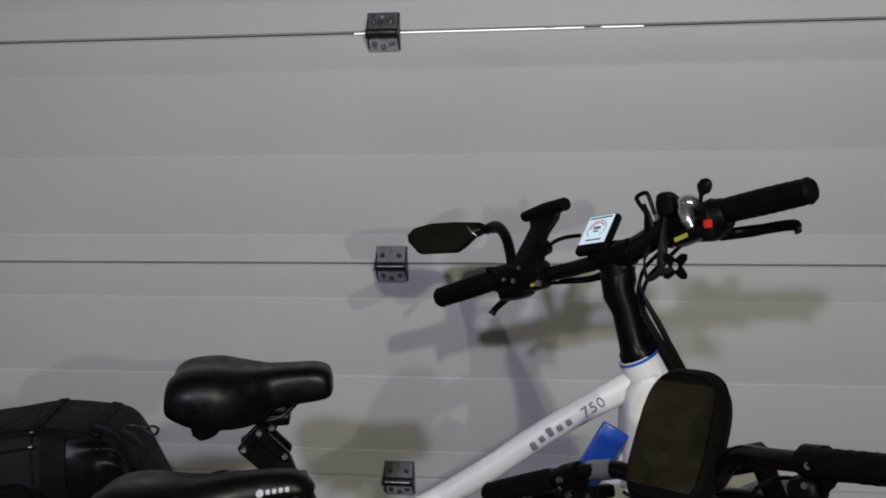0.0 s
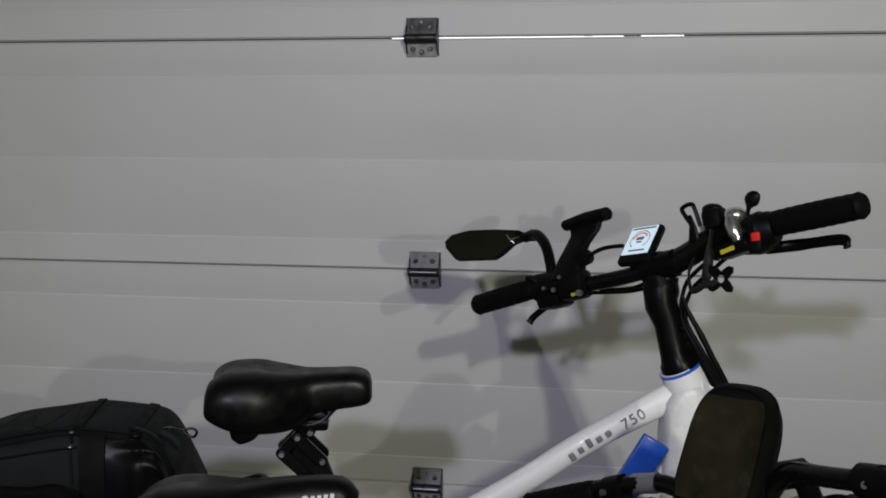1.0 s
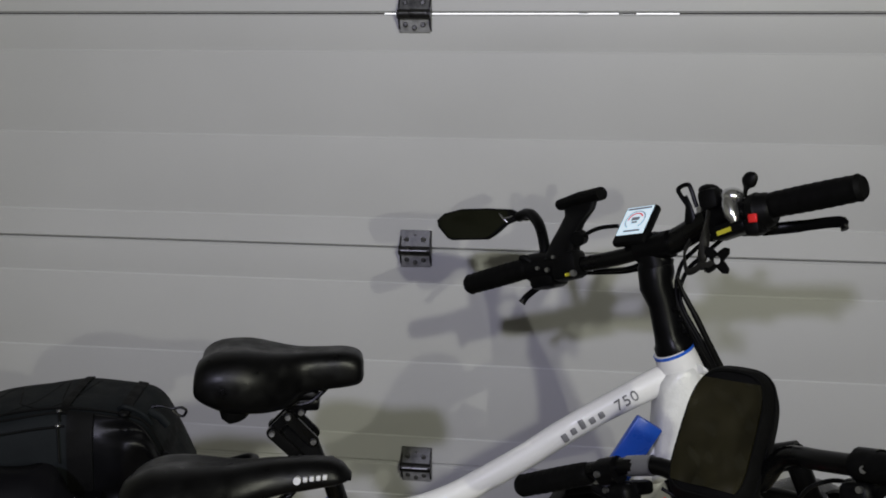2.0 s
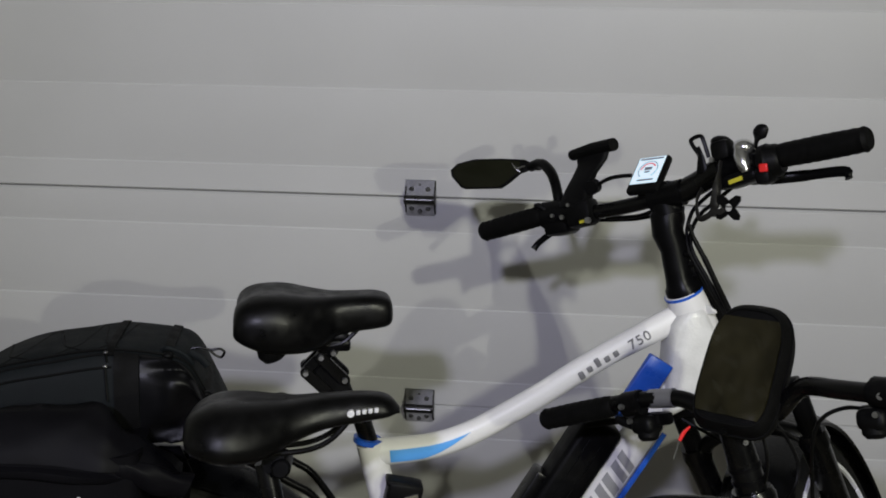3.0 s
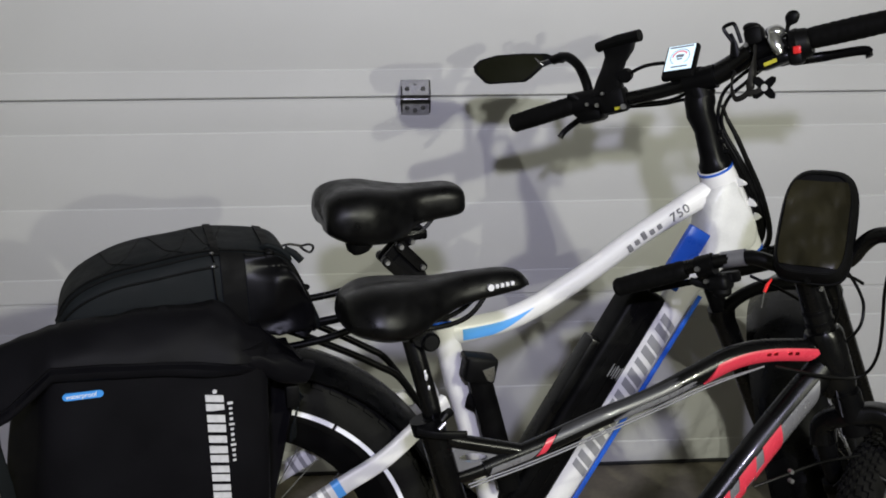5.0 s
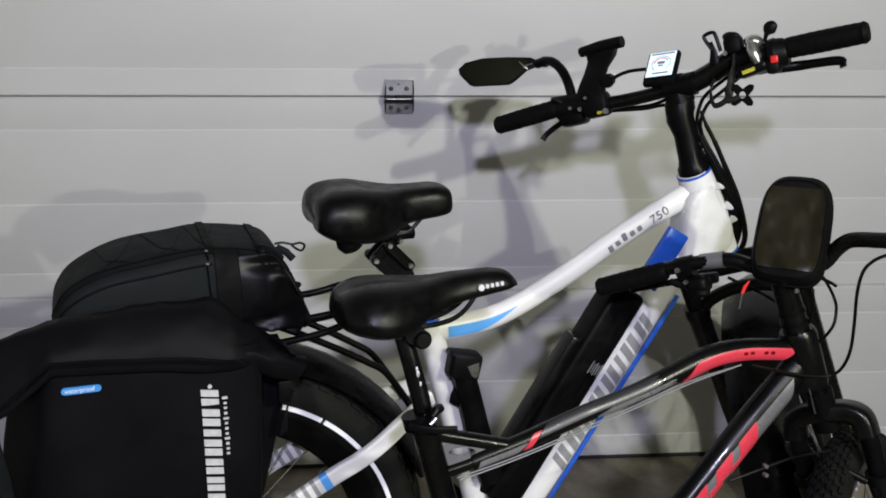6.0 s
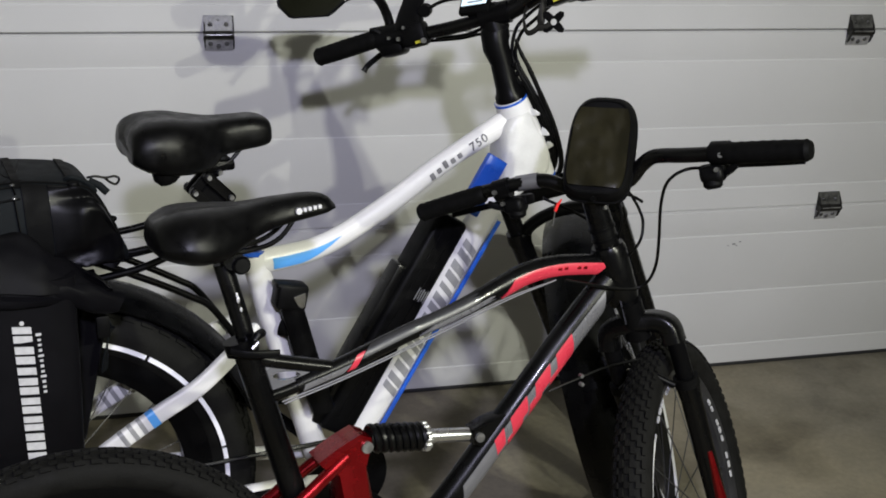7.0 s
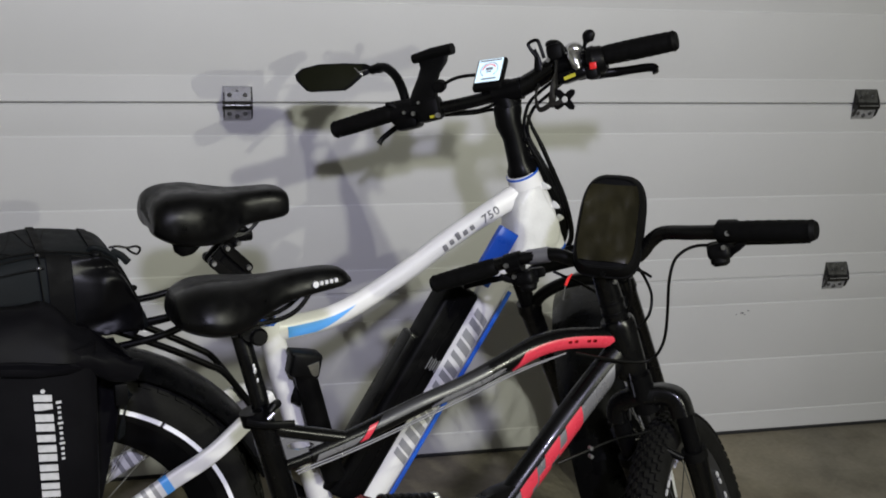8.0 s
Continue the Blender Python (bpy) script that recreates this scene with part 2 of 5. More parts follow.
def letters(name, words, size, material, parent, m, depth=0.0006, space=1.0, label=""):
    """Raised lettering, laid in the plane of m."""
    cu = bpy.data.curves.new(name, "FONT")
    cu.body, cu.size, cu.extrude, cu.space_character = words, size, depth, space
    cu.align_x, cu.align_y = "LEFT", "BOTTOM_BASELINE"
    tmp = bpy.data.objects.new(name, cu)
    scene.collection.objects.link(tmp)
    me = bpy.data.meshes.new_from_object(tmp.evaluated_get(bpy.context.evaluated_depsgraph_get()))
    bpy.data.objects.remove(tmp)
    me.transform(m)
    me.materials.clear()
    me.materials.append(material)
    ob = new(name, me)
    ob.parent = parent
    return tagged(ob, label)


def basis(o, x, y):
    """A pose at o whose x and y axes point along x and y."""
    x, y = Vector(x).normalized(), Vector(y)
    z = x.cross(y).normalized()
    y = z.cross(x)
    return Matrix(((x.x, y.x, z.x, o[0]), (x.y, y.y, z.y, o[1]), (x.z, y.z, z.z, o[2]), (0, 0, 0, 1)))


def block(p, ax, ay, w, h, t):
    """A plain slanted print block, w by h, in the plane of ax and ay."""
    n = ax.cross(ay)
    q = [p + ax * (x + 0.16 * y) + ay * y for x, y in ((0, 0), (w, 0), (w, h), (0, h))]
    return Geo().loft([[v + n * t for v in q], [v - n * t for v in q]])


def flat_bar(pts, ht, hw):
    """A bar with flat sides and rounded edges along pts, ht tall and hw thick to each side."""
    rings = []
    for i, p in enumerate(pts):
        d = (Vector(pts[min(i + 1, len(pts) - 1)]) - Vector(pts[max(i - 1, 0)])).normalized()
        side = d.cross(Vector((0, 0, 1))).normalized()
        up = side.cross(d)
        ring = []
        for k in range(20):
            a = 2 * math.pi * (k + 0.5) / 20
            c, q = math.cos(a), math.sin(a)
            ring.append(Vector(p) + side * hw * math.copysign(abs(c) ** 0.4, c) + up * ht * math.copysign(abs(q) ** 0.55, q))
        rings.append(ring)
    return Geo().loft(rings)


def sleeve(path, a, b, r, material, flat, up0, up1, name, parent, label="", n=9, off=0.0012, slant=0.0, wedge=False):
    """A painted patch wrapped on one side of a tube, from a to b of its length, over the angles up0 to up1 (0 is its near side); slant sets its ends askew, a wedge only its first."""
    L = len(path) - 1
    rings = []
    for i in range(15):
        outer, inner = [], []
        for j in range(n):
            f = min(max((a + (b - a) * i / 14 + slant * (j / (n - 1) - 0.5) * (1 - i / 14 if wedge else 1)) * L, 0), L - 1e-4)
            k = int(f)
            p = path[k].lerp(path[k + 1], f - k)
            d = (path[min(k + 1, L)] - path[max(k - 1, 0)]).normalized()
            side = Vector((0, -1, 0))
            upv = d.cross(side).normalized()
            if upv.z < 0:
                upv = -upv
            t = radians(up0 + (up1 - up0) * j / (n - 1))
            w = side * math.cos(t) * flat + upv * math.sin(t)
            outer.append(p + w * (r + off))
            inner.append(p + w * (r - 0.002))
        rings.append(outer + inner[::-1])
    return part(name, Geo().loft(rings), material, parent, label)


# ---- the garage ----
DOOR_Y, PANEL = 2.3, 0.49
XL, XR, YB, ZC = -2.9, 3.3, -4.2, 2.75
setting("floor", Geo().box(((XL + XR) / 2, (YB + 3.4) / 2, -0.06), (XR - XL + 0.4, 3.4 - YB + 0.4, 0.12)), M_CONC, "stained brown concrete garage floor with dark patches", "floor")
setting("ceiling", Geo().box(((XL + XR) / 2, (YB + 2.6) / 2, ZC + 0.06), (XR - XL + 0.4, 2.6 - YB + 0.4, 0.12)), M_PLASTER, "plain pale garage ceiling", "ceiling")
setting("wall_west", Geo().box((XL - 0.06, (YB + 2.5) / 2, ZC / 2), (0.12, 2.5 - YB, ZC - 0.004)), M_PLASTER, "plain painted garage side wall", "wall")
setting("wall_east", Geo().box((XR + 0.06, (YB + 2.5) / 2, ZC / 2), (0.12, 2.5 - YB, ZC - 0.004)), M_PLASTER, "plain painted garage side wall", "wall")
setting("wall_south", Geo().box(((XL + XR) / 2, YB - 0.06, ZC / 2), (XR - XL, 0.12, ZC - 0.004)), M_PLASTER, "plain painted garage back wall", "wall")
DX0, DX1 = -2.35, 2.65
g = Geo()
g.box(((XL + DX0) / 2, 2.44, ZC / 2), (DX0 - XL, 0.12, ZC - 0.004))
g.box(((XR + DX1) / 2, 2.44, ZC / 2), (XR - DX1, 0.12, ZC - 0.004))
g.box(((DX0 + DX1) / 2, 2.44, (ZC + 2.45) / 2), (DX1 - DX0, 0.12, ZC - 2.46))
setting("wall_north", g, M_PLASTER, "plain painted wall round the garage door", "wall")

# the sectional door: five sections with pressed ribs, hinged at their joints
door = thing("garage_door", Matrix.Translation((0, DOOR_Y, 0)), "white steel sectional garage door with pressed ribs, closed", "garage door")
door["kind"] = "structure"
GAP = 0.0022


def section_profile(z0, z1):
    """(y, z) from the bottom to the top of one section's inner face; a rib is a small step with a shallow groove."""
    h = z1 - z0
    p = [(0.006, z0), (0.0, z0 + 0.004)]
    for i, fr in enumerate((0.135, 0.488, 0.85)):
        z = z0 + fr * h
        d = 0.0021
        p += [(0.0, z - 0.0040), (d, z - 0.0020), (d, z + 0.0006), (0.0, z + 0.0075)]
    return p + [(0.0, z1 - 0.004), (0.006, z1)]


def section(z0, z1):
    prof = section_profile(z0, z1)
    ring = [(y, z) for y, z in prof] + [(0.042, z1), (0.042, z0)]
    g = Geo()
    n = 24
    rows = []
    for i in range(n + 1):
        x = DX0 + (DX1 - DX0) * i / n
        rows.append([Vector((x, y + 0.0006 * math.sin(3.1 * x + 5 * z0), z)) for y, z in ring])
    return g.loft(rows)


for i in range(5):
    z0, z1 = i * PANEL + (0.012 if i == 0 else GAP / 2), (i + 1) * PANEL - GAP / 2
    part("door_section", section(z0, z1), M_DOOR, door, "ribbed white steel door section", sharp=25)
for i in range(1, 5):
    z = i * PANEL
    for a, b in (((DX0, -0.47), (0.13, DX1)) if i == 3 else ((DX0, DX1),)):
        part("joint_seal", Geo().box(((a + b) / 2, 0.0085 if i == 1 else 0.026, z), (b - a, 0.012, GAP + 0.002)), M_SEAL if i == 3 else M_DOOR if i == 1 else M_JOINT, door, "pale joint seal" if i == 1 else "dark rubber joint seal")
part("joint_seal", Geo().box((-0.06, 0.026, 3 * PANEL + 0.001), (0.018, 0.012, 0.0015)), M_SEAL, door)
part("joint_seal", Geo().box((0.028, 0.026, 3 * PANEL + 0.0005), (0.035, 0.012, 0.0024)), M_SEAL, door)
part("bottom_seal", Geo().tube([(DX0, 0.014, 0.008), (DX1, 0.014, 0.008)], 0.011, 10), M_SEAL, door, "black rubber bottom seal")
glow = new("backdrop", mesh_of("backdrop", Geo().box((-0.2, DOOR_Y + 0.35, 3 * PANEL), (1.2, 0.01, 0.3)), M_DAY))
tagged(glow, "bright light outside seen through the door joint", "backdrop", kind="structure")


def hinge(x, z):
    h = thing("door_hinge", Matrix.Translation((x, DOOR_Y - 0.0005, z)), "galvanised steel door hinge bolted over a joint", "hinge", "hinges of the garage door")
    w = 0.032
    up = Geo().loft([[(-w, 0, 0.008), (w, 0, 0.008), (w, -0.016, 0.008), (-w, -0.016, 0.008)], [(-w, 0, 0.041), (w, 0, 0.041), (w, -0.004, 0.041), (-w, -0.004, 0.041)]])
    part("upper_leaf", up, M_GALV, h, sharp=20)
    lo = Geo().loft([[(-w, 0, -0.038), (w, 0, -0.038), (w, -0.004, -0.038), (-w, -0.004, -0.038)], [(-w, 0, -0.010), (w, 0, -0.010), (w, -0.012, -0.010), (-w, -0.012, -0.010)]])
    part("lower_leaf", lo, M_ZINC, h, "paler zinc lower leaf", sharp=20)
    for q in (-1, 1):
        cheek = Geo().prism([(0.0, -0.036), (0.012, -0.028), (0.022, -0.006), (0.020, 0.012), (0.0, 0.040)], 0, 0.003)
        part("cheek", cheek.move(Matrix.Translation((q * w, 0, 0)) @ Matrix.Rotation(radians(-90), 4, "Z")), M_OLDSTEEL, h, sharp=20)
    part("knuckle", Geo().tube([(-w - 0.002, -0.016, -0.001), (w + 0.002, -0.016, -0.001)], 0.0100, 14), M_OLDSTEEL, h, "dark oiled hinge knuckle")
    # a thin bright tube along the front of the knuckle
    part("hinge_pin", Geo().tube([(-w * 0.86, -0.0262, 0.001), (w * 0.86, -0.0262, 0.001)], 0.0017, 8), M_BOLT, h, "thin bright line along the knuckle")
    for bx, bz, by in ((-0.018, 0.022, -0.010), (0.018, 0.022, -0.010), (-0.018, -0.022, -0.008), (0.018, -0.022, -0.008), (0.0, -0.028, -0.0065)):
        part("bolt", Geo().tube([(bx, by + 0.003, bz), (bx, by - 0.002, bz), (bx, by - 0.004, bz)], [0.0056, 0.0056, 0.0036], 8), M_OLDBOLT, h)
    part("rivet", Geo().tube([(0.0, -0.007, 0.032), (0.0, -0.0095, 0.032)], 0.0026, 8), M_BOLT, h)
    return h


first = hinge(-0.40, PANEL)
for x in (-2.06, -0.40, 1.255):
    for i in range(1, 5):
        if (x, i) != (-0.40, 1):
            copy_thing(first, Matrix.Translation((x, DOOR_Y - 0.0005, i * PANEL)))
# a scuff on the lowest section
sc = Geo()
for dx, dz, s in ((0, 0, 0.010), (0.018, 0.006, 0.007), (-0.018, -0.004, 0.005), (0.008, -0.005, 0.006)):
    sc.box((0.985 + dx, -0.0006, 0.388 + dz), (s, 0.0012, s * 0.45), 0.0004)
part("scuff_mark", sc, M_GREYDECAL, door, "grey scuff in the paint")


# ---- bicycles ----
def bike_pose(y0, c, b):
    """A bicycle's pose on the floor: x along the frame, y to its left, z up in the frame's plane; the plane is y = y0 + c x + b z."""
    v = Vector((-c, 1, -b)).normalized()
    u = Vector((1, c, 0)).normalized()
    w = u.cross(v)
    return Matrix(((u.x, v.x, w.x, 0), (u.y, v.y, w.y, y0), (u.z, v.z, w.z, 0), (0, 0, 0, 1)))


def steering(centre, axis, degrees):
    """The pose of the steered parts in the bicycle: at the bar's middle, x ahead, y left, z up."""
    return Matrix.Translation(Vector(centre)) @ Matrix.Rotation(radians(degrees), 4, Vector(axis))


def spokes(wheel, r0, r1, half, n, material):
    me = mesh_of("spoke", Geo().tube([(0, 0, 0), (0, 0, 1)], 0.0011, 5), material)
    for i in range(n):
        a = 2 * math.pi * (i + 0.5) / n
        s = 1 if i % 2 else -1
        k = a + (0.35 if i % 4 < 2 else -0.35)
        p, q = Vector((r0 * math.cos(k), s * half, r0 * math.sin(k))), Vector((r1 * math.cos(a), s * 0.004, r1 * math.sin(a)))
        ob = new("spoke", me)
        ob.parent = wheel
        ob.matrix_basis = Matrix.Translation(p) @ (q - p).to_track_quat("Z", "Y").to_matrix().to_4x4() @ Matrix.Diagonal((1, 1, (q - p).length, 1))


def make_wheel(bike, name, m, R, w, rim_depth, knobs, strip=False, n_spokes=32, rim_mat=None, knob_h=0.004, tyre_mat=None, spoke_mat=None):
    """Hub with tyre, rim and spokes; the axle lies along y."""
    hub = Geo().tube([(0, -0.055, 0), (0, -0.045, 0), (0, -0.04, 0), (0, 0.04, 0), (0, 0.045, 0), (0, 0.055, 0)], [0.010, 0.012, 0.03, 0.03, 0.012, 0.010], 20)
    wh = part(name, hub, M_BLACK, bike)
    wh.matrix_basis = m
    rc = R - w * 0.5
    prof = []
    for k in range(20):
        a = 2 * math.pi * k / 20
        c, s = math.cos(a), math.sin(a)
        prof.append((rc + w * 0.47 * c * (1.0 if c < 0 else 1.0), w * 0.5 * s))
    g = Geo().revolve(prof, 72)
    verts, faces = [], []
    rows = (-0.40, -0.27, -0.13, 0.0, 0.13, 0.27, 0.40)
    for j, f in enumerate(rows):
        for i in range(knobs):
            a = 2 * math.pi * (i + (0.5 if j % 2 else 0)) / knobs
            ring = []
            th = f * math.pi / 1.55
            for h in (-0.002, knob_h):
                for da, dw in ((-1, -1), (1, -1), (1, 1), (-1, 1)):
                    aa = a + da * math.pi / knobs * (0.50 if j % 2 else 0.62)
                    tt = th + dw * 0.10
                    rr = rc + (w * 0.47 + h) * math.cos(tt)
                    ring.append((rr * math.cos(aa), (w * 0.5 + h) * math.sin(tt), rr * math.sin(aa)))
            k = len(verts)
            verts += ring
            faces += [(k, k + 1, k + 5, k + 4), (k + 1, k + 2, k + 6, k + 5), (k + 2, k + 3, k + 7, k + 6), (k + 3, k, k + 4, k + 7), (k + 4, k + 5, k + 6, k + 7)]
    g.add(verts, faces)
    part("tyre", g, tyre_mat or M_TYRE, wh, "knobbly black tyre")
    r0 = R - w * 0.93
    rw = w * 0.30
    rim = Geo().revolve([(r0 + 0.012, -rw), (r0 + 0.012, rw), (r0 - rim_depth * 0.5, rw * 0.95), (r0 - rim_depth, rw * 0.5), (r0 - rim_depth, -rw * 0.5), (r0 - rim_depth * 0.5, -rw * 0.95)], 64)
    part("rim", rim, rim_mat or M_BLACK, wh)
    if strip:
        for s in (-1, 1):
            seg = 8
            for i in range(seg):
                a0 = 360 * i / seg + 2
                g = Geo().revolve([(strip - 0.003, s * (w * 0.5 - 0.004)), (strip + 0.0045, s * (w * 0.5 - 0.004)), (strip + 0.0045, s * (w * 0.5 + 0.0012)), (strip - 0.003, s * (w * 0.5 + 0.0012))], 14, a0, a0 + 360 / seg - 1.2)
                part("reflective_strip", g, M_REFLECT, wh, "white reflective sidewall strip")
    spokes(wh, 0.028, r0 - rim_depth, 0.04, n_spokes, spoke_mat or M_SILVER)
    return wh


def fender(bike, name, m, R, w, a0, a1, material, label):
    prof = []
    for k in range(9):
        t = -1 + 2 * k / 8
        prof.append((R - 0.022 * t * t * 1.2, w * 0.5 * t))
    # rolled lips along both edges
    prof = [(R - 0.031, -w * 0.5 - 0.001), (R - 0.029, -w * 0.5 - 0.0034)] + prof + [(R - 0.029, w * 0.5 + 0.0034), (R - 0.031, w * 0.5 + 0.001)]
    prof += [(r - 0.003, y * 0.97) for r, y in reversed(prof)]
    g = Geo().revolve(prof, 40, a0, a1)
    return part(name, g.move(m), material, bike, label)


def saddle(bike, rows, material, label, name="saddle", dip0=0.020, groove=0.016, notch=0.0, square=0.75):
    """Sections from the rear to the nose: x, half width, top, bottom; twin rear lobes run into the nose."""
    rings = []
    P = curve([(x, hw, zt) for x, hw, zt, zb in rows], 5)
    Q = curve([(x, hw, zb) for x, hw, zt, zb in rows], 5)
    for p, q in zip(P, Q):
        x, hw, zt, zb = p.x, max(p.y, 0.004), p.z, q.z
        wide = min(1, max(0, (hw - 0.035) / 0.05))
        rear = min(1, max(0, (rows[0][0] + 0.09 - x) / 0.09))
        ring = []
        n = 40
        for k in range(n):
            a = 2 * math.pi * (k + 0.5) / n
            c, s = math.cos(a), math.sin(a)
            y = hw * math.copysign(abs(c) ** square, c)
            lane = math.exp(-(y / (groove + hw * 0.12)) ** 2)
            if s >= 0:
                z = zb + (zt - zb) * (0.42 + 0.58 * s ** square) - dip0 * wide * lane - (0.010 if hw > .06 else 0.004) * abs(c) ** 3
            else:
                z = zb + (zt - zb) * 0.42 * (1 - abs(s) ** 0.6)
            ring.append(Vector((x + notch * rear * rear * lane, y, z)))
        rings.append(ring)
    return part(name, Geo().loft(rings), material, bike, label, sharp=60)


def clamp(g, c, d, r, half):
    d = Vector(d).normalized() * half
    return g.tube([Vector(c) - d, Vector(c) + d], r, 16)



# ======== the white electric bicycle, along the door ========
EB = bike_pose(1.613, 0.237, 0.06)
ebike = thing("electric_bicycle", EB, "white and blue electric fat-tyre bicycle parked along the garage door", "bicycle")
AX_E = (-0.394, 0, 0.919)
ES = steering((0.09, 0, 1.125), AX_E, 47)
REAR = Vector((-0.765, 0, 0.352))

# frame
frame_pts = curve([(0.130, 0, 0.938), (0.093, 0, 0.924), (0.052, 0, 0.903), (0.0, 0, 0.876), (-0.058, 0, 0.842), (-0.109, 0, 0.809), (-0.167, 0, 0.776), (-0.218, 0, 0.749), (-0.269, 0, 0.730), (-0.319, 0, 0.722), (-0.385, 0, 0.717)], 5)
part("top_tube", Geo().tube(frame_pts, [0.0235 - 0.004 * min(1, i / 14) + 0.0035 * max(0, (i - 34) / 16) for i in range(len(frame_pts))], 18, flat=0.86), M_WHITE, ebike, "gloss white curved top tube")
part("seat_tube", Geo().tube([(-0.386, 0, 0.735), (-0.36, 0, 0.62), (-0.275, 0, 0.30)], [0.0225, 0.0225, 0.024], 18), M_WHITE, ebike)
part("down_tube", Geo().tube([(0.1085, 0, 0.828), (0.024, 0, 0.693), (-0.135, 0, 0.438), (-0.231, 0, 0.294)], 0.0290, 18, flat=0.8), M_WHITE, ebike, "white down tube with grey lettering blocks")
part("bottom_bracket", Geo().tube([(-0.245, -0.045, 0.285), (-0.245, 0.045, 0.285)], 0.032, 20), M_WHITE, ebike)
head_a, head_b = Vector((0.113, 0, 0.974)), Vector((0.184, 0, 0.815))
part("head_tube", Geo().tube([head_a, head_a.lerp(head_b, 0.12), head_a.lerp(head_b, 0.5), head_a.lerp(head_b, 0.9), head_b], [0.030, 0.0325, 0.0355, 0.0325, 0.031], 22), M_WHITE, ebike)
gusset_rings = []
for y, k in ((-0.036, 0.80), (-0.031, 0.92), (-0.020, 0.99), (0.0, 1.0), (0.020, 0.99), (0.031, 0.92), (0.036, 0.80)):
    edge = curve([(x, 0, z) for x, z in ((0.090, 0.925), (0.112, 0.954), (0.138, 0.958), (0.158, 0.925), (0.179, 0.893), (0.191, 0.862), (0.186, 0.828), (0.150, 0.806), (0.104, 0.776), (0.080, 0.772), (0.084, 0.815), (0.086, 0.868), (0.090, 0.925))], 4)[:-1]
    gusset_rings.append([Vector((0.130 + (p.x - 0.130) * k, y, 0.868 + (p.z - 0.868) * k)) for p in edge])
part("head_gusset", Geo().loft(gusset_rings), M_FILM, ebike, "white gusset under wrinkled wrap film", sharp=60)
# torn ends of the wrap film, curled away from the head tube
for x, z, tip, tz in ((0.142, 0.950, 0.156, 0.948), (0.170, 0.912, 0.178, 0.908), (0.182, 0.884, 0.188, 0.886)):
    a, b = Vector((x, -0.026, z)), Vector((tip, -0.036, tz))
    rim = [(a, 0.008), (a.lerp(b, 0.5) + Vector((0, -0.002, 0.001)), 0.006), (b, 0.0030)]
    part("wrap_film", Geo().loft([[p + Vector((0, 0, h)), p + Vector((0.001, -0.003, 0)), p - Vector((0, 0, h)), p + Vector((-0.001, 0.003, 0))] for p, h in rim]), M_FILM, ebike, "torn white wrap film on the head tube")
for p, r in ((head_a.lerp(head_b, 0.02), 0.0308), (head_a.lerp(head_b, 0.985), 0.0318)):
    d = (head_b - head_a).normalized() * 0.0022
    part("head_ring", Geo().tube([p - d, p + d], r + 0.0008, 24), M_BLUE, ebike, "bright blue headset ring")
# blue dock piece and stripes
ddir = Vector((0.225, 0, 0.36)).normalized()
dper = Vector((-ddir.z, 0, ddir.x))
blk = Geo().box(Vector((0.042, -0.036, 0.823)), (0.116, 0.014, 0.043), 0.003, Matrix(((ddir.x, 0, dper.x), (0, 1, 0), (ddir.z, 0, dper.z))))
part("battery_dock", blk, M_BLUE, ebike, "blue battery dock on the down tube")
for k, (a, b) in enumerate((((0.088, -0.019, 0.743), (-0.156, -0.019, 0.358)),)):
    part("blue_stripe", Geo().tube([a, b], 0.0048, 8, flat=0.8), M_BLUE, ebike, "blue stripe along the down tube")
# battery
bc = ddir * 0.410 + dper * 0.412
rotd = Matrix(((ddir.x, 0, dper.x), (0, 1, 0), (ddir.z, 0, dper.z)))
battery = part("battery", Geo().box(bc, (0.465, 0.066, 0.068), 0.011, rotd, 3), M_PLASTIC, ebike, "black battery pack on the down tube")
part("battery_rail", Geo().box(bc + dper * 0.038 - ddir * 0.060, (0.34, 0.044, 0.026), 0.006, rotd), M_GLOSSBLACK, battery, "glossy black rail along the battery")
for q in (-0.010, 0.012):
    part("battery_groove", Geo().box(bc + dper * q + Vector((0, -0.0332, 0)), (0.40, 0.0012, 0.0018), 0.0004, rotd), M_GLOSSBLACK, battery)
lab = Geo()
for i in range(5):
    lab.box(bc + ddir * 0.075 + dper * (-0.006 - i * 0.005) + Vector((0, -0.0334, 0)), (0.026 - 0.006 * (i % 2), 0.0008, 0.0020), 0, rotd)
part("battery_label", lab, M_GREYDECAL, battery, "small grey printed label")
# grey print blocks on the down tube
dt_line = [ddir * (0.24 + 0.42 * k / 40) + dper * 0.347 for k in range(41)]
at = 0.290
for w in (0.034, 0.038, 0.026, 0.034, 0.036, 0.012, 0.038, 0.034):
    pieces = ((0.0, 1.0, -36, 36),) if w < 0.02 else ((0.0, 0.42, -36, 36), (0.56, 1.0, -36, 36))
    for p0, p1, u0, u1 in pieces:
        f0, f1 = (at + w * p0 - 0.24) / 0.42, (at + w * p1 - 0.24) / 0.42
        sleeve(dt_line, f0, f1, 0.0290, M_GREYPRINT, 0.8, u0, u1, "letter_block", ebike, n=7, off=0.0007, slant=0.034)
    at += w + 0.0100
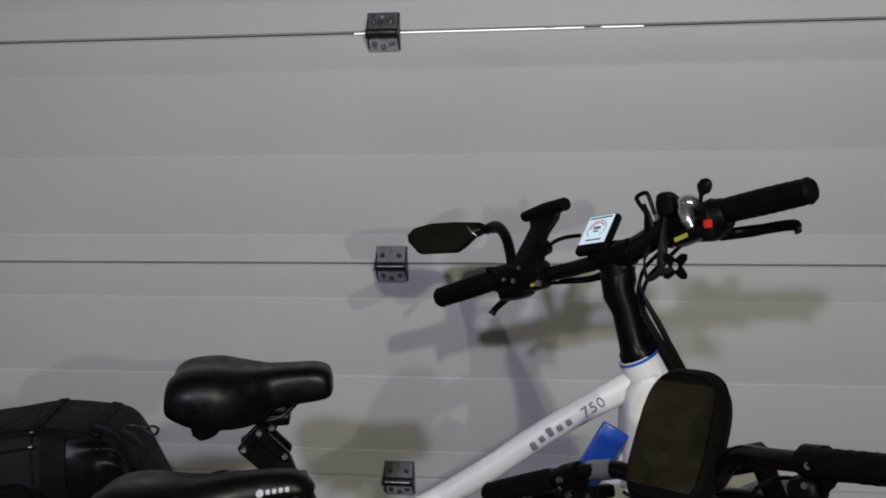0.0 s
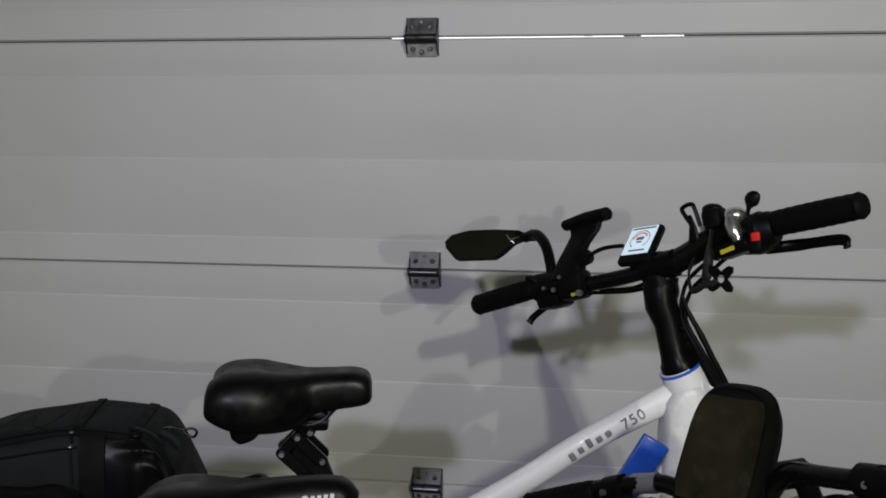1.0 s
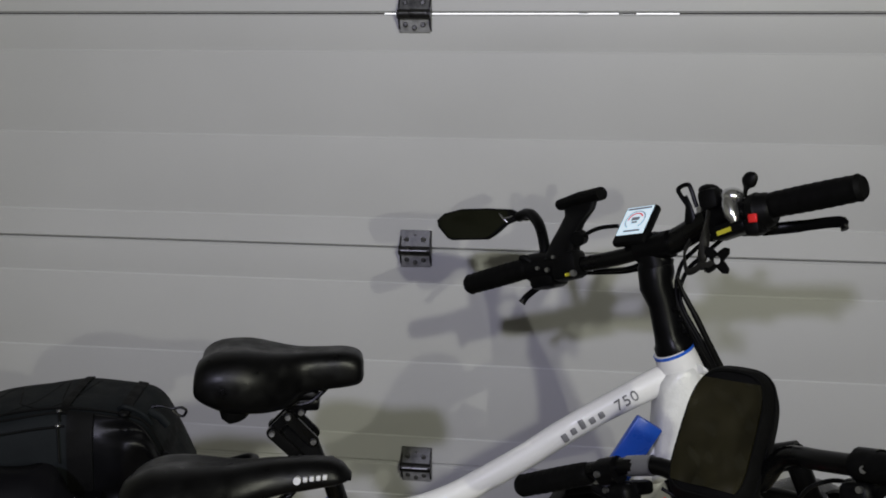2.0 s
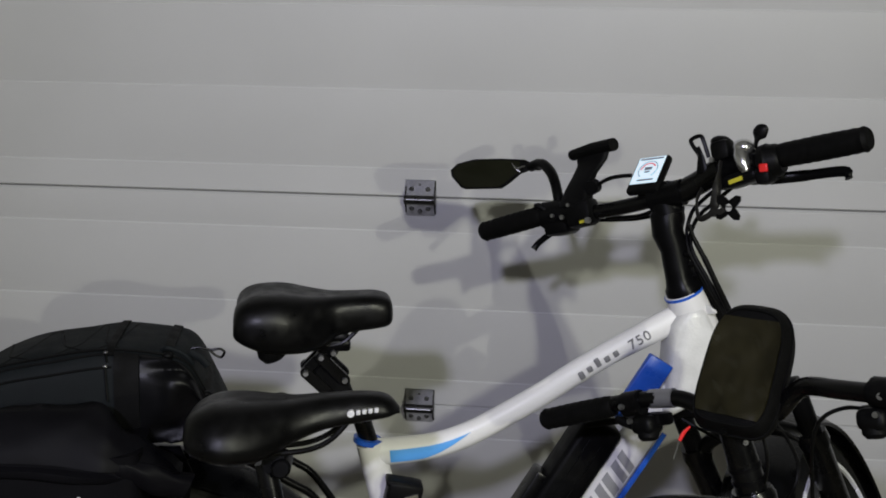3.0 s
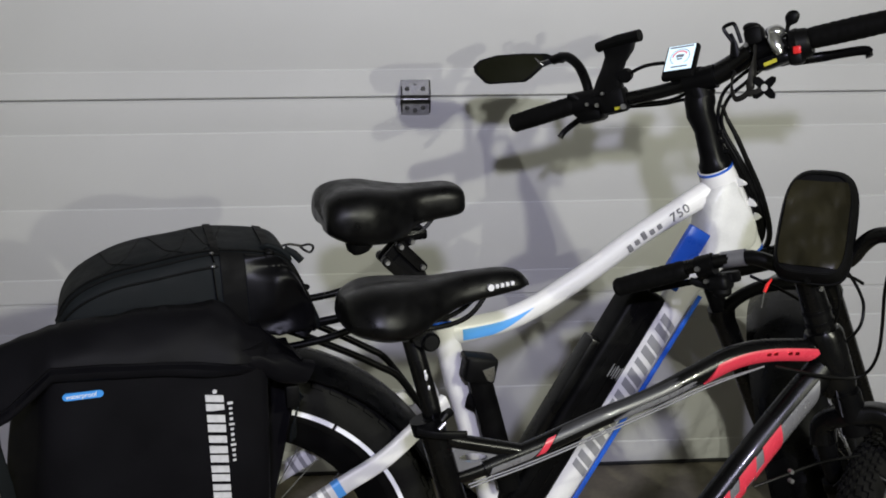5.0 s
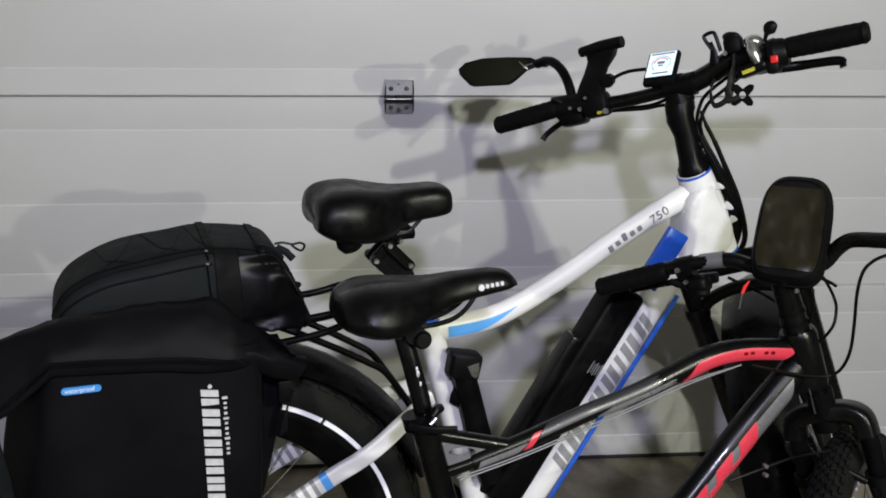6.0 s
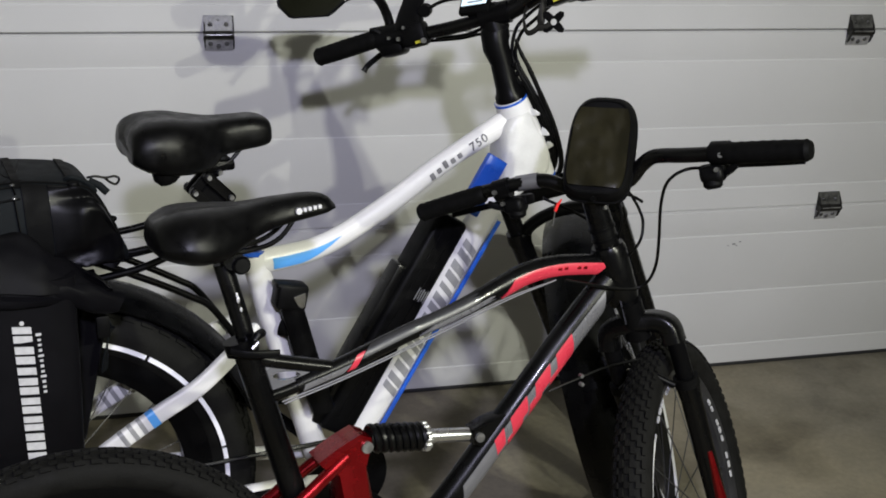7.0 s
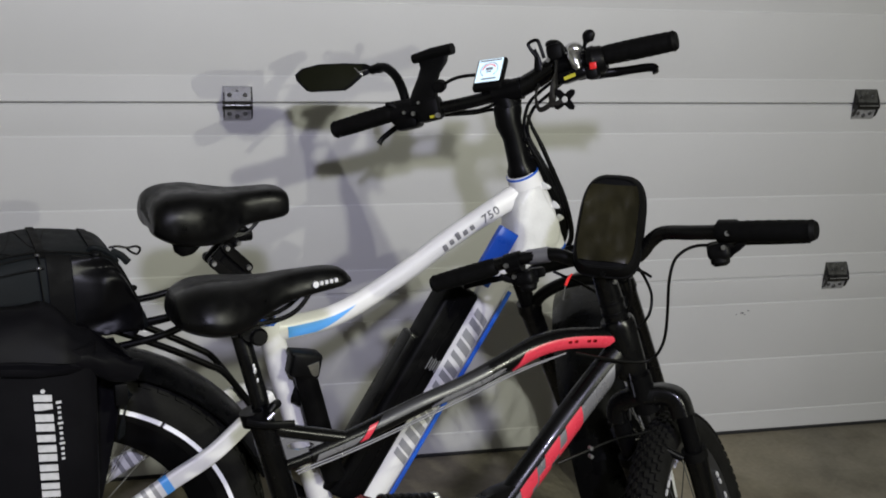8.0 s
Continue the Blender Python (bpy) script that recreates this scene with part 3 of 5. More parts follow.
# model lettering on the top tube: plain marks, then the number
part("cable_sleeve", Geo().tube(curve([(0.112, -0.016, 1.085), (0.122, -0.020, 1.060), (0.138, -0.026, 1.030), (0.160, -0.030, 0.985), (0.192, -0.032, 0.920), (0.214, -0.028, 0.850), (0.210, -0.012, 0.805)], 6), [0.0032] * 6 + [0.0040] * 6 + [0.0046] * 6 + [0.0052] * 19, 10), M_CORD, ebike, "black spiral cable sleeve")
tdir = Vector((0.119, 0, 0.071)).normalized()
tper = Vector((-tdir.z, 0, tdir.x))
t0 = Vector((-0.049, -0.0168, 0.842))
for i, (w, h) in enumerate(((0.0092, 0.0130), (0.0092, 0.0096), (0.0088, 0.0150), (0.0096, 0.0096), (0.0092, 0.0096))):
    p0 = t0 + tdir * (0.0160 * i) + tper * (0.0035 + (0.003 if i == 2 else -0.002 if i == 0 else 0))
    m = Matrix(((tdir.x, 0, tper.x), (0, 1, 0), (tdir.z, 0, tper.z)))
    part("letter_block", Geo().box(p0, (w, 0.0024, h), 0.0018, m), M_GREYDECAL, ebike)
letters("model_number", "750", 0.0235, M_GREYDECAL, ebike, basis(t0 + tdir * 0.088 - tper * 0.004 + Vector((0, -0.0012, 0)), tdir, tper), 0.0010, 1.15, "dark grey number 750")
# blue wedge near the seat
sleeve(frame_pts, 0.790, 0.955, 0.0222, M_SKY, 0.86, -34, 20, "blue_wedge", ebike, "light blue wedge decal", slant=-0.16, wedge=True)
# stays, with blue and grey bands on each
for s in (-1, 1):
    line = curve([(-0.392, s * 0.030, 0.604), (-0.452, s * 0.060, 0.575), (-0.515, s * 0.070, 0.533), (-0.590, s * 0.076, 0.499), (-0.680, s * 0.082, 0.452), (-0.762, s * 0.088, 0.395)], 6)
    st = part("seat_stay", flat_bar(line, 0.0150, 0.0085), M_WHITE, ebike, "white seat stay with blue and grey bands")
    for x0, x1, mt in ((-0.587, -0.600, M_SKY), (-0.609, -0.616, M_GREYPRINT), (-0.624, -0.631, M_GREYPRINT), (-0.640, -0.647, M_GREYPRINT)):
        xs = [p.x for p in line][::-1]
        ends = [Vector((x, float(np.interp(x, xs, [p.y for p in line][::-1])), float(np.interp(x, xs, [p.z for p in line][::-1])))) for x in (x0, x1)]
        if mt == M_SKY and s > 0:
            continue
        part("stay_band", flat_bar(ends, 0.0155, 0.0092), mt, st)
    part("chain_stay", Geo().tube([(-0.26, s * 0.05, 0.29), (-0.45, s * 0.075, 0.315), (-0.762, s * 0.088, 0.35)], 0.013, 12), M_WHITE, ebike)
# rear wheel and fender
make_wheel(ebike, "rear_wheel", Matrix.Translation(REAR) @ Matrix.Rotation(radians(-7.7), 4, "Y"), 0.365, 0.098, 0.040, 64, strip=0.299, knob_h=0.003)
fender(ebike, "rear_fender", Matrix.Translation(REAR), 0.396, 0.115, 18, 205, M_FENDER, "black plastic rear fender")
# drive
part("chainring", Geo().revolve([(0.085, -0.058), (0.085, -0.062), (0.03, -0.062), (0.03, -0.058)], 40).move(Matrix.Translation((-0.245, 0, 0.285))), M_BLACK, ebike)
for s, e in ((-1, Vector((-0.245 + 0.12, 0, 0.165))), (1, Vector((-0.245 - 0.12, 0, 0.405)))):
    part("crank_arm", Geo().tube([(-0.245, s * 0.07, 0.285), (e.x, s * 0.08, e.z)], 0.011, 10, flat=0.7), M_BLACK, ebike)
    part("pedal", Geo().box((e.x, s * 0.13, e.z), (0.085, 0.09, 0.018), 0.005), M_PLASTIC, ebike)
part("chain", Geo().tube([(-0.245, -0.062, 0.37), (-0.765, -0.062, 0.39), (-0.80, -0.062, 0.352), (-0.765, -0.062, 0.315), (-0.245, -0.062, 0.20)], 0.004, 6), M_BLACK, ebike)
# fork, front wheel and fender turn with the bar


ESW = steering((0.082, -0.020, 1.125), AX_E, 55)


def steered(v):
    """A place given as if the wheel pointed ahead, turned with the bar."""
    return ESW @ (Vector(v) - Vector((0.09, 0, 1.125)))


fax = Vector((0.394, 0, -0.919))
crown = head_b + fax * 0.022
axle = Vector((0.410, 0, 0.346))
part("fork_crown", Geo().tube([steered(crown + Vector((0, -0.104, 0))), steered(crown + Vector((0, 0.104, 0)))], 0.021, 14), M_BLACK, ebike)
for s in (-1, 1):
    top = crown + Vector((0, s * 0.097, 0.0)) - fax * 0.01
    mid = top + fax * 0.105
    low = axle + Vector((0, s * 0.094, 0))
    leg = part("fork_leg", Geo().tube([steered(p) for p in (mid - fax * 0.02, mid, mid + fax * 0.01, low)], [0.023, 0.025, 0.022, 0.020], 14), M_GLOSSBLACK, ebike, "black suspension fork leg")
    part("stanchion", Geo().tube([steered(top), steered(mid)], 0.0165, 14), M_BLACK, leg)
arch = [crown + fax * d + Vector((0, y, 0)) for y, d in ((-0.094, 0.120), (-0.090, 0.095), (-0.070, 0.072), (-0.035, 0.058), (0.0, 0.054), (0.035, 0.058), (0.070, 0.072), (0.090, 0.095), (0.094, 0.120))]
part("fork_arch", Geo().tube(curve([steered(p) for p in arch], 4), 0.0125, 12, flat=1.3), M_BLACK, ebike, "black arch between the fork legs")
WF = ESW @ Matrix.Translation(axle - Vector((0.09, 0, 1.125)))
make_wheel(ebike, "front_wheel", WF, 0.365, 0.098, 0.040, 64, strip=0.299, knob_h=0.003)
fender(ebike, "front_fender", WF, 0.396, 0.118, 5, 212, M_FENDER, "glossy black front fender")
# stem riser, bar and everything on it
stem_line = [head_a + fax * 0.004, head_a - fax * 0.010, head_a - fax * 0.016, head_a - fax * 0.024]
part("steering_stem", Geo().tube([v + Vector((0.002, -0.022, 0)) for v in stem_line] + [Vector((0.098, -0.012, 1.040)), Vector((0.089, -0.006, 1.066)), Vector((0.088, 0, 1.090)), Vector((0.096, 0, 1.114))], [0.0295, 0.0285, 0.0245, 0.0218, 0.0212, 0.0250, 0.0262, 0.0215], 20), M_BLACK, ebike, "black adjustable stem riser")
part("stem_knuckle", Geo().ball((0.090, 0, 1.088), 0.0275, 10, (1, 0.95, 1.10)), M_BLACK, ebike)
for q in (0.030, 0.050, 0.068):
    p = head_a - fax * q + Vector((0.022, -0.034, 0))
    part("stem_bolt", Geo().tube([p, p + Vector((0.006, -0.005, 0.002))], 0.0042, 8), M_BLACK, ebike)
part("bar_clamp", Geo().tube(curve([ES @ Vector((0, -0.02, 0.0)), ES @ Vector((0.003, -0.055, 0.010)), ES @ Vector((0.004, -0.092, 0.024))], 5), 0.0185, 16), M_GLOSSBLACK, ebike)
part("stem_block", Geo().tube([Vector((0.090, -0.004, 1.092)), ES @ Vector((0.002, 0.012, 0.012))], [0.0245, 0.0225], 16), M_BLACK, ebike)
part("stem_cap", Geo().tube([ES @ Vector((-0.005, 0.028, 0)), ES @ Vector((-0.005, -0.028, 0))], 0.021, 18), M_BLACK, ebike)


def on_bar(f, r, u):
    return ES @ Vector((f, -r, u))


bar_pts = [on_bar(*p) for p in ((-0.012, -0.362, 0.006), (-0.008, -0.25, 0.010), (0.0, -0.14, 0.0), (0.0, -0.05, -0.002), (0.002, 0.05, 0.006), (0.004, 0.090, 0.027), (-0.004, 0.19, 0.020), (-0.012, 0.318, 0.014))]
part("handlebar", Geo().tube(curve(bar_pts, 6), 0.0125, 14), M_GLOSSBLACK, ebike, "black riser handlebar turned to the door")


def grip(a, b, r, n=9):
    a, b = Vector(a), Vector(b)
    pts, rs = [], []
    for i in range(n * 3 + 1):
        f = i / (n * 3)
        pts.append(a.lerp(b, f))
        rs.append(r * (0.96 + 0.05 * math.sin(math.pi * f)) + (0.0006 if i % 3 == 0 else 0))
    rs[0], rs[-1] = r * 0.85, r * 1.02
    return Geo().tube(pts + [b + (b - a).normalized() * 0.006], rs + [r * 0.8], 18)


part("grip", grip(on_bar(-0.008, -0.235, 0.013), on_bar(-0.014, -0.360, 0.007), 0.0175), M_RUBBER, ebike, "ribbed black rubber grip")
part("grip", grip(on_bar(-0.003, 0.188, 0.021), on_bar(-0.014, 0.317, 0.015), 0.0185), M_RUBBER, ebike, "ribbed black rubber grip")
g = Geo().tube(curve([on_bar(0.030, 0.155, -0.006), on_bar(0.048, 0.20, -0.010), on_bar(0.040, 0.262, -0.017), on_bar(0.037, 0.268, -0.029)], 5), [0.009] * 6 + [0.0082] * 9 + [0.0078], 10, flat=0.6)
part("brake_lever", g, M_BLACK, ebike, "black brake lever")
g = Geo().tube(curve([on_bar(0.03, -0.210, -0.008), on_bar(0.05, -0.25, -0.010), on_bar(0.045, -0.288, -0.026), on_bar(0.040, -0.300, -0.037)], 5), [0.008] * 6 + [0.0058] * 9 + [0.007], 10, flat=0.7)
part("brake_lever", g, M_BLACK, ebike, "black brake lever")


def on_bar_box(f, r, u, size, bev=0.004, tilt=0.0, roll=0.0):
    """A softened block on the bar; size runs ahead, along the bar and up; tilt leans it back, roll turns it in the bar's plane."""
    m = (ES.to_3x3() @ Matrix.Rotation(radians(tilt), 3, "Y") @ Matrix.Rotation(radians(roll), 3, "X"))
    return Geo().box(on_bar(f, r, u), size, bev, m)


def on_bar_cyl(a, b, r, n=16):
    return Geo().tube([on_bar(*a), on_bar(*b)], r, n)


# right controls
part("throttle_ring", Geo().tube([on_bar(-0.002, r, 0.016) for r in (0.158, 0.161, 0.172, 0.176, 0.186, 0.192)], [0.0200, 0.0265, 0.0280, 0.0255, 0.0245, 0.0200], 20), M_PLASTIC, ebike, "black throttle collar")
part("red_switch", on_bar_box(-0.0290, 0.172, 0.006, (0.006, 0.0125, 0.0125), 0.002, 0, 6), M_REDPLASTIC, ebike, "small red rocker switch")
part("switch_housing", on_bar_box(-0.012, 0.166, -0.004, (0.032, 0.024, 0.026), 0.007), M_PLASTIC, ebike)
part("yellow_sticker", on_bar_box(-0.0300, 0.127, -0.003, (0.0014, 0.022, 0.0062), 0.0, 0, -8), M_YELLOW, ebike, "yellow warning sticker")
part("brake_clamp", on_bar_cyl((0.000, 0.100, 0.022), (-0.002, 0.158, 0.020), 0.0200), M_BLACK, ebike)
part("brake_body", on_bar_box(-0.008, 0.130, 0.000, (0.042, 0.056, 0.022), 0.008, 0, -6), M_BLACK, ebike)
part("master_cylinder", on_bar_box(0.020, 0.150, 0.000, (0.030, 0.050, 0.022), 0.008), M_BLACK, ebike)
shifter = part("gear_shifter", on_bar_box(-0.008, 0.106, 0.048, (0.034, 0.032, 0.032), 0.009), M_PLASTIC, ebike, "black thumb gear shifter")
part("shifter_cap", Geo().ball(on_bar(-0.006, 0.104, 0.062), 0.016, 8, (1, 1, 0.6)), M_PLASTIC, shifter)
part("shifter_cover", Geo().ball(on_bar(-0.014, 0.141, 0.045), 0.0165, 10, (1.0, 1.0, 0.75)), M_SILVER, shifter, "chrome shifter cover")
part("shifter_barrel", Geo().tube([on_bar(-0.020, 0.137, 0.044), on_bar(-0.024, 0.139, 0.032), on_bar(-0.027, 0.142, 0.016), on_bar(-0.027, 0.144, 0.006)], [0.0085, 0.0115, 0.0100, 0.0060], 14), M_SILVER, shifter, "chrome tapered shifter barrel")
part("thumb_lever", Geo().tube(curve([on_bar(-0.012, 0.158, 0.040), on_bar(-0.016, 0.165, 0.052), on_bar(-0.018, 0.173, 0.060), on_bar(-0.019, 0.184, 0.065)], 4), [0.0045] * 4 + [0.006, 0.0085, 0.0105, 0.0115, 0.0115, 0.0110, 0.0095, 0.0075, 0.0040], 12, flat=0.6), M_PLASTIC, shifter)
part("clamp_screw", on_bar_cyl((-0.020, 0.092, 0.036), (-0.025, 0.092, 0.036), 0.0040, 10), M_BOLT, ebike)
part("cable_nipple", on_bar_cyl((-0.010, 0.104, 0.014), (-0.012, 0.098, -0.012), 0.0042, 8), M_BLACK, ebike)
# bent strap bracket with a holed plate
part("bracket_loop", Geo().tube(curve([on_bar(-0.012, 0.073, 0.040), on_bar(-0.014, 0.060, 0.069), on_bar(-0.014, 0.063, 0.076), on_bar(-0.014, 0.076, 0.077), on_bar(-0.014, 0.080, 0.069), on_bar(-0.012, 0.083, 0.042)], 5), 0.0034, 8), M_BLACK, ebike)
part("bracket_web", Geo().tube([on_bar(-0.013, 0.069, 0.062), on_bar(-0.013, 0.071, 0.045), on_bar(-0.010, 0.068, 0.022)], [0.0030, 0.0060, 0.0100], 10, flat=0.5), M_BLACK, ebike)
part("bracket_strap", Geo().tube(curve([on_bar(-0.028, 0.108, 0.030), on_bar(-0.033, 0.104, 0.010), on_bar(-0.032, 0.093, -0.020), on_bar(-0.030, 0.082, -0.042), on_bar(-0.028, 0.062, -0.049), on_bar(-0.024, 0.055, -0.040), on_bar(-0.020, 0.056, -0.018), on_bar(-0.008, 0.062, -0.002)], 5), [0.0072] * 14 + [0.0048] * 22, 8, flat=0.4), M_OLDSTEEL, ebike, "grey bent strap bracket")
g = Geo()
ringa, ringb, ringc, ringd = [], [], [], []
for k in range(24):
    a = 2 * math.pi * k / 24
    ro = 0.0175 + 0.0075 * math.cos(4 * (a - 0.55))
    for ring, rr, f in ((ringa, ro, -0.034), (ringb, ro, -0.030), (ringc, 0.0058, -0.030), (ringd, 0.0058, -0.034)):
        ring.append(on_bar(f, 0.110 + rr * math.cos(a), -0.041 + rr * math.sin(a)))
part("bracket_plate", g.loft([ringa, ringb, ringc, ringd], closed=True), M_BLACK, ebike, "dark metal star-shaped plate with a hole")
part("bracket_arm", Geo().tube([on_bar(-0.031, 0.082, -0.044), on_bar(-0.032, 0.096, -0.046), on_bar(-0.032, 0.104, -0.043)], 0.0060, 8, flat=0.5), M_OLDSTEEL, ebike)
# display
dm = ES.to_3x3() @ Matrix.Rotation(radians(40), 3, "Y") @ Matrix.Rotation(radians(8.6), 3, "X")
dc = on_bar(0.000, -0.028, 0.038)
disp = part("display", Geo().box(dc, (0.014, 0.060, 0.074), 0.005, dm), M_PLASTIC, ebike, "black bar computer with lit screen")
part("screen", Geo().box(dc + dm @ Vector((-0.0075, 0, 0.005)), (0.001, 0.050, 0.055), 0, dm), M_SCREEN, disp, "lit white screen")
dial, rings_grey = Geo(), Geo()
for k in range(26):
    a = radians(-50 + 280 * k / 25)
    c, q = math.cos(a), math.sin(a)
    if 4 < k < 19:
        dial.box(dc + dm @ Vector((-0.0084, 0.0130 * c, 0.006 + 0.0125 * q)), (0.0006, 0.0024, 0.0022), 0, dm)
    rings_grey.box(dc + dm @ Vector((-0.0083, 0.0175 * c, 0.006 + 0.0170 * q)), (0.0006, 0.0018, 0.0018), 0, dm)
part("dial", dial, M_DIALRED, disp, "red speed dial")
part("dial_ring", rings_grey, M_DIALGREY, disp, "grey dotted ring round the dial")
bars = Geo()
for dy, dz, wy, wz in ((0, 0.008, 0.014, 0.006), (0, 0.001, 0.010, 0.003), (0, 0.0285, 0.044, 0.003), (-0.002, -0.016, 0.030, 0.003)):
    bars.box(dc + dm @ Vector((-0.0083, dy, dz)), (0.0006, wy, wz), 0, dm)
part("readout", bars, M_DIALGREY, disp, "dark readout bars")
part("display_mount", on_bar_box(0.004, -0.020, 0.010, (0.032, 0.062, 0.026), 0.007), M_PLASTIC, ebike)
# left controls, mirror and phone cradle
part("brake_clamp", on_bar_box(0.008, -0.212, -0.004, (0.050, 0.050, 0.044), 0.010), M_BLACK, ebike)
part("shift_clamp", on_bar_cyl((0, -0.238, 0.012), (0, -0.176, 0.008), 0.0235), M_PLASTIC, ebike)
part("control_pad", on_bar_box(-0.004, -0.160, 0.002, (0.040, 0.050, 0.046), 0.010), M_PLASTIC, ebike)
part("yellow_sticker", on_bar_box(-0.0255, -0.150, -0.014, (0.0014, 0.010, 0.005), 0), M_YELLOW, ebike)
part("clamp_screw", on_bar_cyl((-0.024, -0.138, -0.014), (-0.030, -0.138, -0.014), 0.005, 10), M_BOLT, ebike)
part("mirror_stalk", Geo().tube(curve([on_bar(0.004, -0.210, 0.016), on_bar(0.010, -0.212, 0.046), on_bar(0.022, -0.224, 0.080), on_bar(0.034, -0.244, 0.103), on_bar(0.042, -0.262, 0.110), on_bar(0.048, -0.284, 0.110)], 6), 0.0092, 12), M_BLACK, ebike)
part("mirror_joint", Geo().ball(on_bar(0.046, -0.266, 0.110), 0.011, 8), M_BLACK, ebike)
outline = [(-0.272, 0.113), (-0.288, 0.124), (-0.330, 0.135), (-0.378, 0.144), (-0.412, 0.143), (-0.427, 0.134), (-0.427, 0.122), (-0.412, 0.098), (-0.404, 0.093), (-0.338, 0.081), (-0.325, 0.086), (-0.300, 0.100), (-0.276, 0.104)]
outline = [(a - 0.005, b + 0.001) for a, b in outline]
cc = (sum(p[0] for p in outline) / len(outline), sum(p[1] for p in outline) / len(outline))
mring = lambda f, s: [on_bar(f - 0.046 * (-0.276 - p[0]) / 0.17, cc[0] + (p[0] - cc[0]) * s, cc[1] + (p[1] - cc[1]) * s) for p in outline]
mirror = part("mirror_head", Geo().loft([mring(0.062, 0.7), mring(0.058, 0.92), mring(0.050, 1.0), mring(0.046, 1.0), mring(0.044, 0.96)]), M_PLASTIC, ebike, "black angular bar mirror")
part("mirror_glass", Geo().loft([mring(0.0438, 0.90), mring(0.0425, 0.88)]), M_MIRROR, mirror, "mirror glass coloured as the dark it reflects")
fin = Geo()
for a, b in (((-0.306, 0.110), (-0.288, 0.112)), ((-0.306, 0.110), (-0.318, 0.127)), ((-0.306, 0.110), (-0.300, 0.103))):
    fin.tube([on_bar(0.0425 - 0.009, *a), on_bar(0.0425 - 0.007, *b)], [0.0026, 0.0008], 6)
part("mirror_trim", fin, M_SILVER, mirror, "small silver trim")
stem_ring = lambda f, r, u, w, t: [on_bar(f + t * math.copysign(abs(math.cos(a)) ** 0.5, math.cos(a)), r + w * math.copysign(abs(math.sin(a)) ** 0.5, math.sin(a)), u) for a in (2 * math.pi * (k + 0.5) / 16 for k in range(16))]
part("cradle_stem", Geo().loft([stem_ring(-0.006, -0.170, 0.018, 0.030, 0.018), stem_ring(0.002, -0.163, 0.046, 0.024, 0.012), stem_ring(0.014, -0.155, 0.066, 0.023, 0.010), stem_ring(0.028, -0.145, 0.086, 0.028, 0.008), stem_ring(0.034, -0.144, 0.102, 0.032, 0.007)]), M_PLASTIC, ebike, "black phone cradle")
part("cradle_top", Geo().tube([on_bar(0.036, -0.186, 0.108), on_bar(0.034, -0.145, 0.109), on_bar(0.034, -0.102, 0.108)], [0.0095, 0.0115, 0.0110], 12, flat=1.5), M_RUBBER, ebike, "padded black cradle jaw")
part("cradle_knob", on_bar_cyl((-0.002, -0.128, 0.042), (-0.016, -0.128, 0.038), 0.012, 14), M_PLASTIC, ebike)
# screw heads, their silver also standing in for pale gaps in the clamp
for f, r, u, q in ((-0.026, -0.186, 0.000, 0.0040), (-0.027, -0.204, 0.006, 0.0032), (-0.024, -0.172, 0.018, 0.0030)):
    part("clamp_screw", on_bar_cyl((f, r, u), (f - 0.004, r, u), q, 10), M_BOLT, ebike)
part("shift_lever", Geo().tube([on_bar(-0.016, -0.222, 0.018), on_bar(-0.022, -0.232, 0.028), on_bar(-0.024, -0.240, 0.030)], [0.005, 0.006, 0.004], 8), M_PLASTIC, ebike)
# cables
cab = [((0.02, -0.165, -0.01), (0.03, -0.09, -0.022), (0.03, -0.03, -0.03), (0.05, 0.01, -0.09)),
       ((0.01, 0.098, 0.004), (0.014, 0.055, -0.014), (0.012, 0.026, -0.036), (0.05, 0.02, -0.17)),
       ((0.015, 0.115, 0.000), (0.018, 0.070, -0.022), (0.014, 0.034, -0.044), (0.060, 0.02, -0.18)),
       ((-0.01, -0.125, 0.040), (-0.012, -0.10, 0.046), (-0.011, -0.08, 0.047), (-0.008, -0.055, 0.044)),
       ((0.02, -0.13, -0.012), (0.02, -0.07, -0.020), (0.02, -0.01, -0.018), (0.045, 0.03, -0.075))]
ends = [0.001, 0.005, 0.009, None, -0.004]
for pts, e in zip(cab, ends):
    q = [on_bar(*p) for p in pts]
    if e:
        k = e
        q = q[:-1] + [Vector((0.112 + k, -0.016 - k, 1.048)), Vector((0.140 + k, -0.034 - k, 0.990)), Vector((0.178 + k, -0.044 - k, 0.920)), Vector((0.198 + k, -0.044, 0.850)), Vector((0.192, -0.03, 0.80))]
    part("cable", Geo().tube(curve(q, 7), 0.0033, 8), M_CORD, ebike)
# the front triangle stands two and a half degrees off the rear wheel's plane
TWIST = Matrix.Translation((-0.38, 0, 0)) @ Matrix.Rotation(radians(-2.5), 4, "Z") @ Matrix.Translation((0.38, 0, 0))
for ob in ebike.children:
    if ob.name.split(".")[0] in ("top_tube", "down_tube", "head_tube", "head_gusset", "wrap_film", "head_ring", "battery_dock", "blue_stripe", "battery", "letter_block", "model_number", "blue_wedge", "cable_sleeve"):
        ob.data.transform(TWIST)
        for sub in ob.children:
            sub.data.transform(TWIST)
# suspension seat post and saddle
part("seat_clamp", Geo().tube([(-0.390, 0, 0.735), (-0.3885, 0, 0.743)], 0.0235, 18), M_BLUE, ebike, "blue seat clamp")
LINK = Matrix.Translation((-0.006, 0, -0.008))
part("seat_post", Geo().tube([(-0.387, 0, 0.735), (-0.409, 0, 0.810)], 0.0145, 14), M_GLOSSBLACK, ebike)
